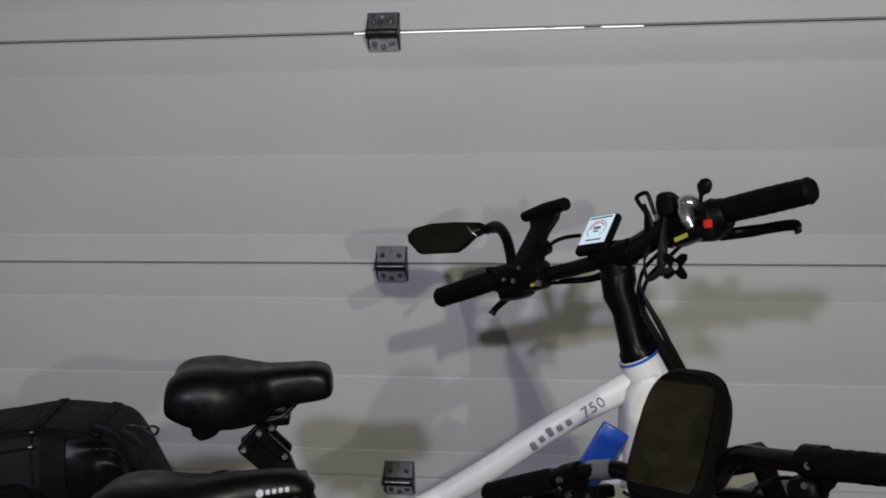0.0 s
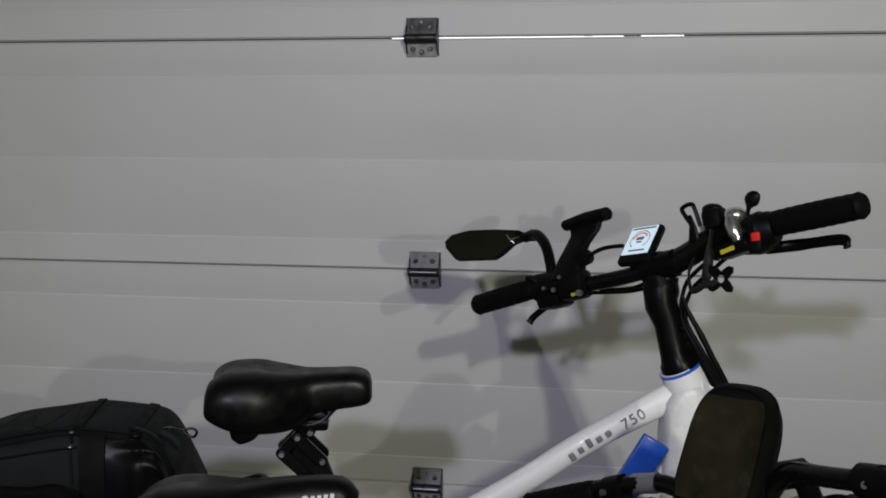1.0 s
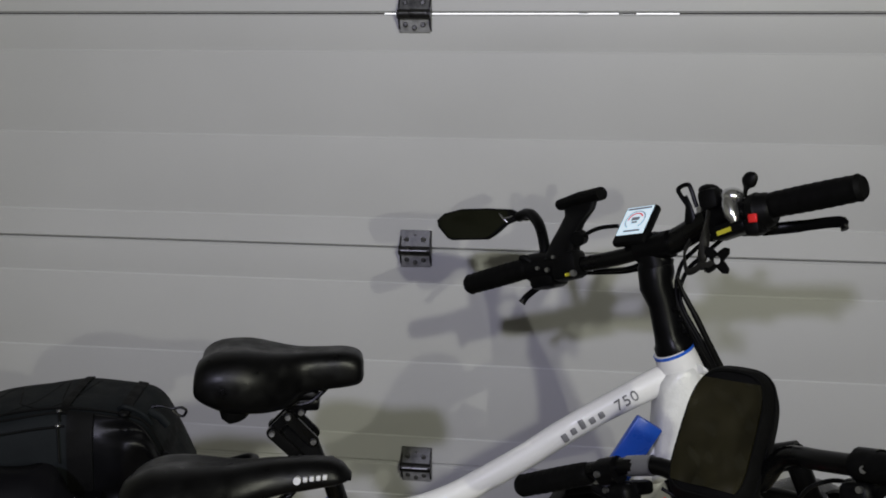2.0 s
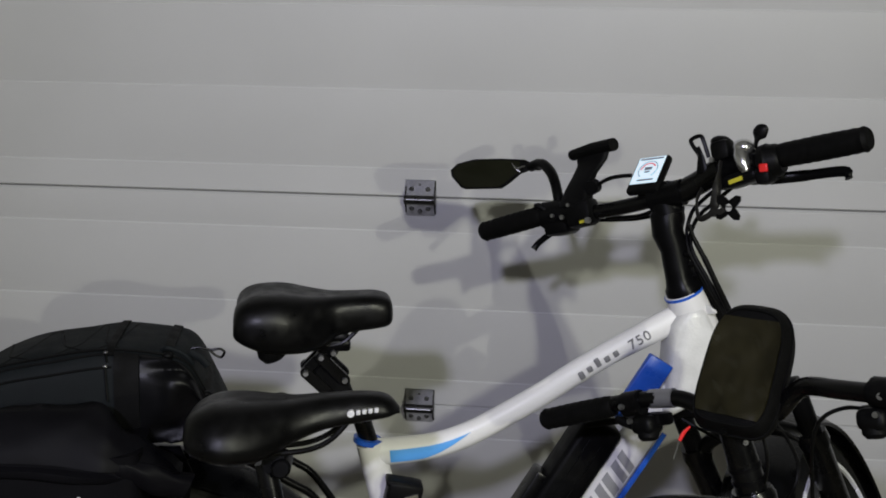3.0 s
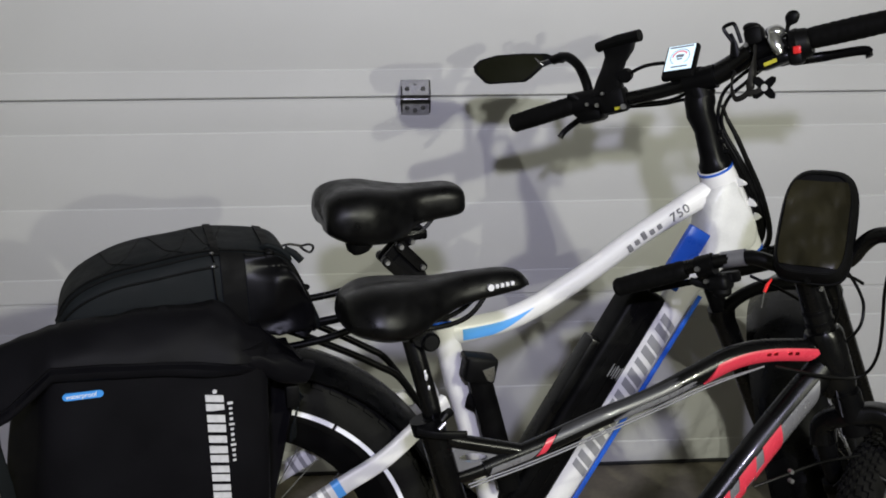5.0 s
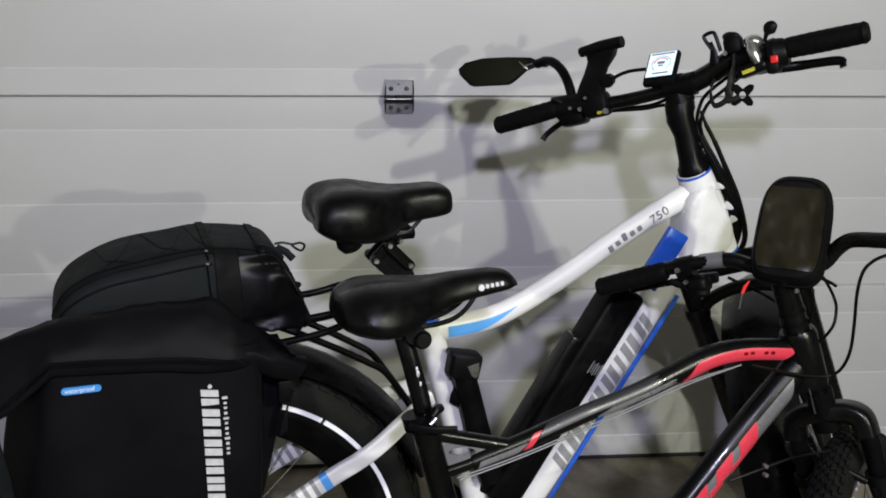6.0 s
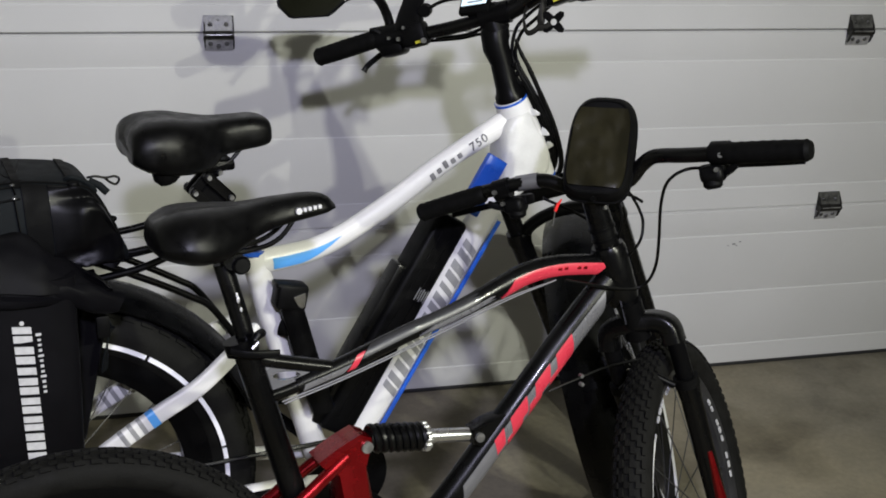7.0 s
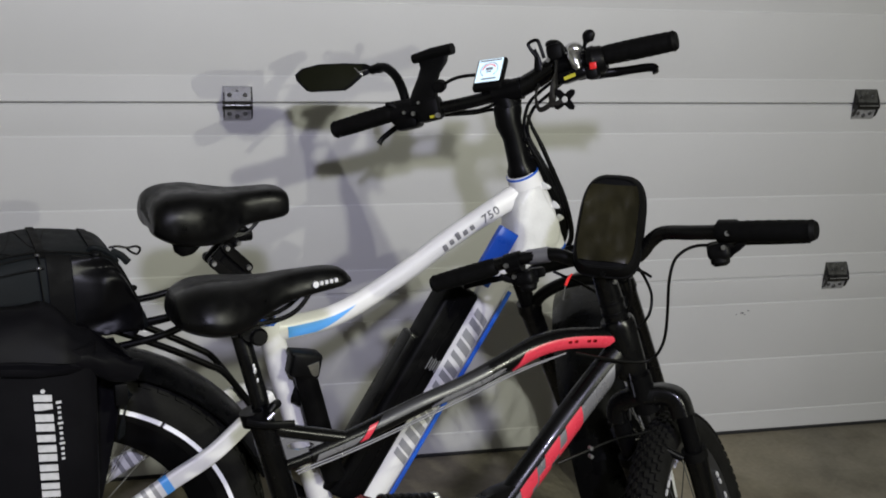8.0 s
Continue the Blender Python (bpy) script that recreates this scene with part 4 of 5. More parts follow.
POST_PINS = ((-0.455, 0.893), (-0.419, 0.855), (-0.479, 0.869), (-0.440, 0.830), (-0.436, 0.900))


def link_plate(i, j, r, y, wide):
    """A flat link with round ends between two of the pins."""
    p, q = Vector(POST_PINS[i]), Vector(POST_PINS[j])
    a0 = math.atan2(q.y - p.y, q.x - p.x)
    ends = [(p.x + r * math.cos(a0 + radians(90 + 30 * k)), p.y + r * math.sin(a0 + radians(90 + 30 * k))) for k in range(7)]
    ends += [(q.x + r * math.cos(a0 + radians(-90 + 30 * k)), q.y + r * math.sin(a0 + radians(-90 + 30 * k))) for k in range(7)]
    return Geo().prism(ends, y - wide, y + wide, 0.001).move(LINK)


for y in (-0.020, 0.020):
    part("seat_post_link", link_plate(0, 1, 0.0085, y, 0.004), M_GLOSSBLACK, ebike)
    part("seat_post_link", link_plate(2, 3, 0.0085, y, 0.004), M_GLOSSBLACK, ebike)
    part("seat_post_link", link_plate(2, 0, 0.0075, y * 0.6, 0.004), M_BLACK, ebike)
    part("seat_post_link", link_plate(0, 4, 0.0080, y * 0.6, 0.004), M_BLACK, ebike)
part("seat_post_body", Geo().prism([(-0.466, 0.868), (-0.454, 0.880), (-0.412, 0.846), (-0.400, 0.812), (-0.428, 0.812)], -0.013, 0.013, 0.003).move(LINK), M_PLASTIC, ebike, "black parallelogram seat post")
for x, z in POST_PINS:
    part("pivot_bolt", Geo().tube([(x, -0.012, z), (x, -0.026, z), (x, -0.029, z)], [0.0048, 0.0048, 0.0040], 10).move(LINK), M_BOLT, ebike)
part("saddle_clamp", Geo().box((-0.440, 0, 0.902), (0.05, 0.05, 0.018), 0.005), M_BLACK, ebike)
for y in (-0.022, 0.022):
    part("saddle_rail", Geo().tube(curve([(-0.53, y, 0.915), (-0.47, y, 0.905), (-0.43, y, 0.906), (-0.40, y * 0.8, 0.930)], 5), 0.0035, 8), M_BLACK, ebike)
SA = [(-0.590, 0.056, 0.954, 0.932), (-0.589, 0.070, 0.966, 0.927), (-0.583, 0.079, 0.978, 0.921), (-0.568, 0.085, 0.987, 0.912), (-0.545, 0.087, 0.991, 0.903), (-0.515, 0.084, 0.991, 0.899), (-0.484, 0.072, 0.986, 0.898), (-0.456, 0.054, 0.982, 0.903), (-0.436, 0.043, 0.981, 0.918), (-0.405, 0.039, 0.981, 0.924), (-0.378, 0.038, 0.981, 0.927), (-0.360, 0.035, 0.977, 0.930), (-0.352, 0.029, 0.970, 0.935), (-0.349, 0.016, 0.960, 0.942)]
saddle(ebike, SA, M_VINYL, "padded black vinyl comfort saddle with two rear lobes", dip0=0.022, groove=0.006, notch=0.022, square=0.52)
for y in (-0.045, 0.045):
    part("saddle_bumper", Geo().tube([(-0.535, y, 0.914), (-0.534, y, 0.897), (-0.532, y, 0.890)], [0.024, 0.021, 0.014], 16), M_RUBBER, ebike)
# folding lock on the seat tube
lock = part("lock_head", Geo().box((-0.337, -0.048, 0.666), (0.056, 0.040, 0.046), 0.007, Matrix.Rotation(radians(12), 3, "Y")), M_PLASTIC, ebike, "black lock head with a bright keyhole plate")
part("lock_cap", Geo().box((-0.341, -0.048, 0.686), (0.048, 0.034, 0.010), 0.004, Matrix.Rotation(radians(12), 3, "Y")), M_PLASTIC, lock)
part("keyhole_plate", Geo().prism([(-0.338, 0.669), (-0.316, 0.674), (-0.315, 0.664), (-0.317, 0.648), (-0.323, 0.645), (-0.330, 0.650)], -0.0705, -0.066, 0.001), M_SILVER, lock)
part("lock_body", Geo().tube([(-0.336, -0.046, 0.648), (-0.306, -0.046, 0.52), (-0.280, -0.046, 0.43)], [0.021, 0.023, 0.022], 10, flat=0.8), M_PLASTIC, ebike, "black folding lock in its holder")
part("lock_strap", Geo().tube([(-0.343, -0.02, 0.602), (-0.320, -0.04, 0.594)], 0.0225, 12), M_RUBBER, ebike)
# rack
rack = part("rack", Geo().tube(curve([(-0.525, -0.052, 0.800), (-0.590, -0.062, 0.786), (-0.80, -0.062, 0.776), (-1.02, -0.062, 0.772), (-1.05, 0, 0.772), (-1.02, 0.062, 0.772), (-0.80, 0.062, 0.776), (-0.59, 0.062, 0.786), (-0.525, 0.052, 0.800), (-0.512, 0, 0.803), (-0.525, -0.052, 0.800)], 6), 0.0062, 10), M_BLACK, ebike, "black tubular rear rack")
for s in (-1, 1):
    part("rack_strut", Geo().tube(curve([(-0.66, s * 0.058, 0.778), (-0.615, s * 0.050, 0.753), (-0.550, s * 0.046, 0.716), (-0.505, s * 0.045, 0.688), (-0.484, s * 0.044, 0.674), (-0.466, s * 0.043, 0.652), (-0.433, s * 0.040, 0.600), (-0.410, s * 0.028, 0.560)], 5), 0.006, 10), M_BLACK, rack)
    if s < 0:
        part("rack_loop", Geo().tube(curve([(-0.70, s * 0.075, 0.752), (-0.60, s * 0.075, 0.762), (-0.535, s * 0.070, 0.780), (-0.528, s * 0.066, 0.794), (-0.62, s * 0.062, 0.786)], 6), 0.006, 10), M_BLACK, rack)
    part("rack_leg", Geo().tube([(-0.80, s * 0.062, 0.774), (-0.77, s * 0.098, 0.37)], 0.006, 10), M_BLACK, rack)

# ======== trunk bag on the rack ========
base = Vector((-0.80, 0, 0.782))
TB = EB @ Matrix.Translation(base)
trunk = thing("trunk_bag", TB, "black nylon trunk bag with zips and straps on the bicycle rack", "bag")
top_line = [(-1.002, 0.806), (-0.994, 0.846), (-0.965, 0.884), (-0.905, 0.911), (-0.815, 0.924), (-0.757, 0.928), (-0.690, 0.920), (-0.655, 0.903), (-0.630, 0.852), (-0.612, 0.806)]
tc = curve([(x, 0, z) for x, z in top_line], 5)
rings = []
NR = 28
for i, p in enumerate(tc):
    f = i / (len(tc) - 1)
    hw = 0.066 + 0.042 * math.sin(math.pi * min(1, max(0, 0.10 + 0.80 * f))) ** 0.4
    h = p.z - 0.784
    ring = []
    for k in range(NR):
        a = 2 * math.pi * (k + 0.5) / NR
        c, d = math.cos(a), math.sin(a)
        z = 0.5 + 0.5 * math.copysign(abs(d) ** 0.40, d)
        y = hw * math.copysign(abs(c) ** 0.32, c) * (1 - 0.30 * max(0, z - 0.45) ** 1.5)
        q = Vector((p.x * 11, y * 22, z * 2))
        ring.append(Vector((p.x, y + 0.004 * noise.noise(q), 0.784 + h * z + 0.004 * noise.noise(q + Vector((7, 3, 1))))) - base)
    rings.append(ring)
body = part("bag_body", Geo().loft(rings), M_NYLON, trunk, sharp=50)
mid = Vector((-0.80, 0, 0.85)) - base


def on_bag(i, k, lift=0.002):
    """A place on the bag's skin: ring i from the rear, k steps round it (7 is the top, 14 the near side)."""
    i0, k0 = int(i), int(k)
    i1, k1 = min(i0 + 1, len(rings) - 1), (k0 + 1) % NR
    u, w = i - i0, k - k0
    p = rings[i0][k0 % NR].lerp(rings[i1][k0 % NR], u).lerp(rings[i0][k1].lerp(rings[i1][k1], u), w)
    out = Vector((0, p.y, p.z - mid.z)).normalized()
    return p + out * lift


def bag_patch(i0, i1, ks, lift, material, name, parent, label="", fold=0.0):
    g = Geo()
    outer, inner = [], []
    n = 25 if fold else 9
    for j in range(n):
        i = i0 + (i1 - i0) * j / (n - 1)
        k0, k1 = ks(j / (n - 1))
        row = [k0 + (k1 - k0) * m / (n - 1) for m in range(n)]
        rim = min(1.0, 4 * j / (n - 1), 4 - 4 * j / (n - 1))
        outer.append([on_bag(i, k, lift + fold * rim * (0.45 + 0.45 * math.sin(2 * math.pi * (k + i / 6) / 2.7 - 3.07) + 0.4 * noise.noise(Vector((i * 0.16, k * 0.6 + i * 0.08, 2.0))))) for k in row])
        inner.append([on_bag(i, k, -0.001) for k in row])
    g.loft([o + q[::-1] for o, q in zip(outer, inner)])
    return part(name, g, material, parent, label)


bag_patch(27.6, 41.8, lambda f: (10.2 + 1.8 * f * f, 17.2 - 0.3 * f), 0.003, M_GLOSSFAB, "pocket_panel", body, "glossy black side pocket panel", fold=0.015)
part("pocket_piping", Geo().tube(curve([on_bag(27.6 + 14.2 * f, 10.0 + 1.8 * f * f, 0.002) for f in (0, 0.25, 0.5, 0.75, 0.95)] + [on_bag(42.4, 14, 0.003), on_bag(42.0, 17, 0.003)], 5), 0.0028, 8), M_RUBBER, body)
bag_patch(24.0, 25.0, lambda f: (4.5, 10.4), 0.0030, M_RUBBER, "top_strap", body)
bag_patch(25.0, 27.5, lambda f: (9.8, 17.4), 0.0045, M_RUBBER, "side_strap", body, "webbing strap down the side")
for k, i0 in ((10.0, 6), (12.0, 5)):
    part("zip", Geo().tube(curve([on_bag(i0 + (24.7 - i0) * j / 6, k + 0.5 * (1 - j / 6), 0.0010) for j in range(7)], 4), 0.0018, 8), M_RUBBER, body)
    part("zip_slider", Geo().ball(on_bag(24.0, k, 0.004), 0.0030, 6, (1.3, 1, 0.8)), M_BOLT if k > 11 else M_GALV, body)
    part("zip_pull", Geo().tube([on_bag(24.0, k + 0.2, 0.005), on_bag(24.2, k + 1.5, 0.005)], 0.0026, 6, flat=0.5), M_PLASTIC, body)
part("top_seam", Geo().tube(curve([on_bag(4 + 36 * j / 8, 9.0, 0.001) for j in range(9)], 4), 0.0022, 6), M_RUBBER, body)
for j in range(3):
    i0 = 13 + 4.5 * j
    for flip in (0, 1):
        part("bungee_cord", Geo().tube([on_bag(i0 + 4.2 * (abs(flip - m / 16)), 9.4 - 3.6 * m / 16, -0.0006 + 0.0006 * flip) for m in range(17)], 0.0012, 8), M_RUBBER, body)
for i0 in (30.0, 39.0):
    bag_patch(i0, i0 + 1.6, lambda f: (5.0, 10.4), 0.0030, M_RUBBER, "top_strap", body)
    part("strap_buckle", Geo().ball(on_bag(i0 + 0.8, 9.2, 0.005), 0.0075, 8, (1.1, 0.9, 0.7)), M_PLASTIC, body)
part("handle", Geo().tube(curve([on_bag(29.8, 8, 0.000), on_bag(30.6, 8, 0.009), on_bag(31.8, 8, 0.008), on_bag(33.4, 8, 0.006), on_bag(35.0, 8, 0.005), on_bag(36.0, 8, 0.000)], 5), 0.0040, 8), M_NYLON, body)
pp = lambda pts: [Vector(p) - base for p in pts]
part("pull_tab", Geo().tube(pp([(-0.655, -0.05, 0.908), (-0.640, -0.05, 0.899), (-0.629, -0.05, 0.886)]), 0.006, 8, flat=0.4), M_NYLON, body)
part("snap_hook", Geo().tube(curve(pp([(-0.655, -0.03, 0.908), (-0.642, -0.03, 0.909), (-0.626, -0.03, 0.905), (-0.613, -0.03, 0.906), (-0.606, -0.03, 0.901), (-0.611, -0.03, 0.893), (-0.620, -0.03, 0.897), (-0.627, -0.03, 0.904)]), 6), 0.0020, 8), M_BLACK, trunk, "small black snap hook")

# ======== pannier hanging on the rack's near side ========
pbase = Vector((-0.88, -0.17, 0.42))
pannier = thing("pannier_bag", EB @ Matrix.Translation(pbase), "black waterproof roll-top pannier hanging on the rack", "bag")


def pv(x, y, z):
    return Vector((x, y, z)) - pbase


def pannier_front(z):
    """How far out the front panel stands at height z."""
    f = (z - 0.42) / 0.395
    return -0.222 - 0.010 * math.sin(math.pi * min(1, f * 1.1))


rings = []
for i in range(15):
    f = i / 14
    z = 0.42 + 0.395 * f
    x0, x1 = -1.075 + 0.055 * f, -0.726 + 0.018 * f
    yo, yi = pannier_front(z), -0.100
    if i == 0:
        x0, x1, yo = x0 + 0.03, x1 - 0.03, yo + 0.03
    ring = []
    n = 36
    for k in range(n):
        a = 2 * math.pi * (k + 0.5) / n
        c, s = math.cos(a), math.sin(a)
        q = 0.22
        x = (x0 + x1) / 2 + (x1 - x0) / 2 * math.copysign(abs(c) ** q, c)
        y = (yo + yi) / 2 + (yi - yo) / 2 * math.copysign(abs(s) ** q, s)
        w = (0.0012 + 0.006 * min(1, max(0, abs(x + 0.90) - 0.115) / 0.05)) * noise.noise(Vector((x * 16, y * 12, z * 7)))
        deep = (y - yo) / (yi - yo)
        if c < 0:
            x -= 0.050 * deep * (0.6 + 0.4 * math.sin(3 * f)) - 0.016 * (1 - deep)
        ring.append(pv(x, y + w, z))
    rings.append(ring)
part("pannier_body", Geo().loft(rings), M_TARP, pannier, sharp=50)
# rolled top, draped over the front, with both ends drooping
TOPX = (-1.150, -1.120, -1.060, -1.000, -0.930, -0.850, -0.780, -0.745, -0.705, -0.672, -0.658)
TOPZ = (0.795, 0.818, 0.845, 0.862, 0.868, 0.871, 0.868, 0.852, 0.820, 0.793, 0.778)
LOWZ = (0.722, 0.720, 0.752, 0.802, 0.798, 0.790, 0.781, 0.776, 0.770, 0.768, 0.770)
rings = []
for i in range(83):
    x = -1.150 + 0.492 * i / 82
    top, low = float(np.interp(x, TOPX, TOPZ)), float(np.interp(x, TOPX, LOWZ))
    e = max(0.0, (-1.01 - x) / 0.14, (x + 0.755) / 0.097)
    front, back = -0.2275 + 0.026 * e, -0.150 - (0.040 if x > -0.8 else 0.004) * e
    roll = 0.020 * (1 - 0.5 * min(1, e))
    up = top - low - roll
    ring = []
    for y, z in [(front + 0.012, 0), (front, 0.001), (front - 0.0030, 0.006), (front - 0.0030, roll - 0.006), (front + 0.0065, roll - 0.002), (front + 0.0065, roll + 0.001), (front - 0.0005, roll + 0.004)] + [(front + 0.034 * f ** 1.6, roll + 0.004 + (up - 0.010) * f) for f in (0.2, 0.4, 0.6, 0.8, 0.93)] + [(front + 0.044, roll + up)] + [(back - 0.006, roll + up), (back, roll + up - 0.008), (back, 0.3 * up), (back, 0.0)]:
        f = max(0.0, min(1.0, (z - roll) / max(up, 0.01)))
        tuft = 1 + 2.4 * math.exp(-((x + 0.755) / 0.05) ** 2)
        w = tuft * (0.0025 + 0.006 * f) * noise.noise(Vector((x * 13 - z * 22, y * 6, z * 20))) + 0.004 * f * noise.noise(Vector((x * 30 + z * 55, y * 12, z * 14 + 3)))
        ring.append(pv(x, y + w, low + z + 0.4 * w))
    rings.append(ring)
part("roll_top", Geo().loft(rings), M_TARP, pannier, "rolled-down black tarpaulin closure", sharp=60)
fold = curve([(-0.795, -0.186, 0.824), (-0.768, -0.200, 0.815), (-0.735, -0.210, 0.798), (-0.702, -0.206, 0.780), (-0.670, -0.196, 0.764), (-0.648, -0.187, 0.755)], 5)
rings = []
for i, p in enumerate(fold):
    f = i / (len(fold) - 1)
    tall, deep = 0.004 + 0.022 * min(1, f * 1.6) - 0.007 * f, 0.010 + 0.006 * f
    rings.append([pv(p.x + 0.45 * tall * math.copysign(abs(math.sin(a)) ** 0.7, math.sin(a)), p.y + deep * math.cos(a) + 0.004 * noise.noise(Vector((p.x * 40, a * 1.5, 2))), p.z + tall * math.copysign(abs(math.sin(a)) ** 0.7, math.sin(a)) * 0.8 + 0.004 * noise.noise(Vector((p.x * 30, a, 5)))) for a in (2 * math.pi * k / 18 for k in range(18))])
part("roll_end", Geo().loft(rings), M_TARP, pannier, "folded end of the rolled closure", sharp=60)
back_plate = Geo().prism([(x - pbase.x, z - pbase.z) for x, z in ((-0.99, 0.50), (-0.985, 0.79), (-0.668, 0.782), (-0.652, 0.740), (-0.664, 0.665), (-0.690, 0.560), (-0.705, 0.50))], -0.108 - pbase.y, -0.098 - pbase.y, 0.003)
part("back_panel", back_plate, M_TARP, pannier, "stiff back panel with rack hooks")
part("rack_hook", Geo().box(pv(-0.682, -0.112, 0.722), (0.028, 0.014, 0.030), 0.004), M_PLASTIC, pannier)
part("hanging_strap", flat_bar(curve([pv(-0.668, -0.150, 0.735), pv(-0.660, -0.148, 0.700), pv(-0.668, -0.145, 0.662), pv(-0.672, -0.142, 0.630)], 4), 0.0015, 0.009), M_NYLON, pannier)
part("buckle", Geo().box(pv(-0.672, -0.165, 0.712), (0.020, 0.012, 0.036), 0.003), M_PLASTIC, pannier)
part("side_strap", flat_bar([pv(-1.085, -0.185, 0.745), pv(-1.088, -0.188, 0.700), pv(-1.080, -0.185, 0.640), pv(-1.074, -0.180, 0.560)], 0.010, 0.002), M_NYLON, pannier)
part("buckle", Geo().box(pv(-1.090, -0.188, 0.715), (0.022, 0.014, 0.034), 0.003), M_PLASTIC, pannier)
# printed badge and lettering
ends = [(cx + 0.0052 * math.cos(a), 0.7788 + 0.0052 * math.sin(a)) for cx, a0 in ((-0.9415, -90), (-0.9845, 90)) for a in (radians(a0 + 30 * k) for k in range(7))]
badge = part("badge", Geo().prism([(x - pbase.x, z - pbase.z) for x, z in ends], pannier_front(0.779) - 0.0022 - pbase.y, pannier_front(0.779) + 0.004 - pbase.y), M_BADGE, pannier, "blue rounded badge")
letters("badge_word", "waterproof", 0.0092, M_WHITEDECAL, badge, basis(pv(-0.9855, pannier_front(0.779) - 0.0026, 0.7762), (1, 0, 0), (0, 0, 1)), 0.0003, 0.95, "white printed word")


zt = 0.757
for i, h in enumerate((0.0240, 0.0260, 0.0105, 0.0250, 0.0240, 0.0220, 0.0260, 0.0240)):
    z0 = zt - h
    zt = z0 - 0.0052
    corner = pv(-0.7775, pannier_front(z0 + h / 2) - 0.0002, z0 - 0.004)
    for p0, p1, q0, q1 in (((0.0, 1.0, 0.0, 1.0),) if h < 0.015 else ((0.0, 0.44, 0.0, 1.0), (0.58, 1.0, 0.0, 1.0))):
        foot = corner + Vector((-0.0250 * q0, 0, h * p0 + 0.16 * 0.0250 * q0))
        part("letter_block", block(foot, Vector((0, 0, 1)), Vector((-1, 0, 0)), h * (p1 - p0), 0.0250 * (q1 - q0), 0.0014), M_PRINT, pannier)
part("round_mark", Geo().tube([pv(-0.789, pannier_front(0.76) - 0.0018, 0.760), pv(-0.789, pannier_front(0.76) + 0.003, 0.760)], 0.0032, 12), M_PRINT, pannier)
zt = 0.744
for i in range(12):
    h = 0.0062 if i % 3 else 0.0075
    part("print_bar", Geo().box(pv(-0.769, pannier_front(zt), zt - h / 2), (0.0046 if i % 4 else 0.0076, 0.0030, h * 0.52)), M_PRINT, pannier)
    zt -= h + 0.0012

# ======== the black and red mountain bike, in front ========
MB = bike_pose(1.095, 0.20, 0.20)
mtb = thing("mountain_bike", MB, "black grey and coral full-suspension mountain bike leaning towards the white one", "bicycle")
MC = Vector((0.18, -0.01, 0.955))
MS = steering(MC, (-0.30, 0, 0.954), 36)
mfax = Vector((0.30, 0, -0.954))


def msteer(v):
    return steering(MC, (-0.30, 0, 0.954), 41) @ (Vector(v) - MC)


def on_mbar(f, r, u):
    return MS @ Vector((f, -r, u))


MREAR = Vector((-0.66, 0, 0.338))
h0, h1 = Vector((0.178, 0, 0.885)), Vector((0.222, 0, 0.745))
part("head_tube", Geo().tube([h0.lerp(h1, 0.30), h0.lerp(h1, 0.36), h0.lerp(h1, 0.9), h1], [0.0255, 0.0290, 0.0275, 0.0245], 20), M_GLOSSBLACK, mtb)
tt = curve([(-0.335, 0, 0.703), (-0.313, 0, 0.709), (-0.261, 0, 0.722), (-0.21, 0, 0.738), (-0.154, 0, 0.755), (-0.106, 0, 0.767), (-0.058, 0, 0.781), (-0.008, 0, 0.799), (0.043, 0, 0.816), (0.094, 0, 0.821), (0.150, 0, 0.816), (0.188, 0, 0.810)], 5)
tt_r = [0.0135 + 0.0035 * min(1, max(0, (i - 25) / 14)) for i in range(len(tt))]
part("top_tube", Geo().tube(tt, tt_r, 16, flat=0.95), M_GLOSSBLACK, mtb, "black and silver top tube with coral flash")


sleeve(tt, 0.655, 0.965, 0.0170, M_CORAL, 0.95, -52, 18, "coral_flash", mtb, "coral red painted flash", slant=0.05)
sleeve(tt, 0.196, 0.220, 0.0135, M_CORAL, 0.95, -30, 40, "coral_band", mtb, slant=0.040)
sleeve(tt, 0.24, 0.62, 0.0137, M_DARKSILVER, 0.95, 2, 66, "silver_flash", mtb, "dark silver upper side", slant=0.04)
sleeve(tt, 0.40, 0.645, 0.0142, M_GREYPAINT, 0.95, -34, -2, "silver_flash", mtb, "bright silver taper behind the coral flash", slant=0.05)
sleeve(tt, 0.03, 0.180, 0.0135, M_GREYPAINT, 0.95, -30, 6, "silver_flash", mtb, "silver edge along the tube's rear end", slant=0.03)
wm = Geo()
for i in range(4):
    f = 0.825 + 0.024 * i
    k = int(f * (len(tt) - 1))
    wm.box(tt[k] + Vector((0, -0.0158, -0.002)), (0.007, 0.0034, 0.005), 0.0005, Matrix.Rotation(radians(8), 3, "Y"))
part("letter_block", wm, M_RED, mtb, "small dark print on the flash")
dtp = curve([(0.205, 0, 0.795), (0.10, 0, 0.692), (-0.02, 0, 0.566), (-0.10, 0, 0.483), (-0.25, 0, 0.332)], 8)
part("down_tube", Geo().tube(dtp, 0.0245, 16, flat=0.85), M_GLOSSBLACK, mtb, "black down tube with silver and coral blocks")
sleeve(dtp, 0.09, 0.74, 0.0245, M_GREYPAINT, 0.85, -58, 14, "silver_flash", mtb, "silver stripe along the near side", slant=-0.05)
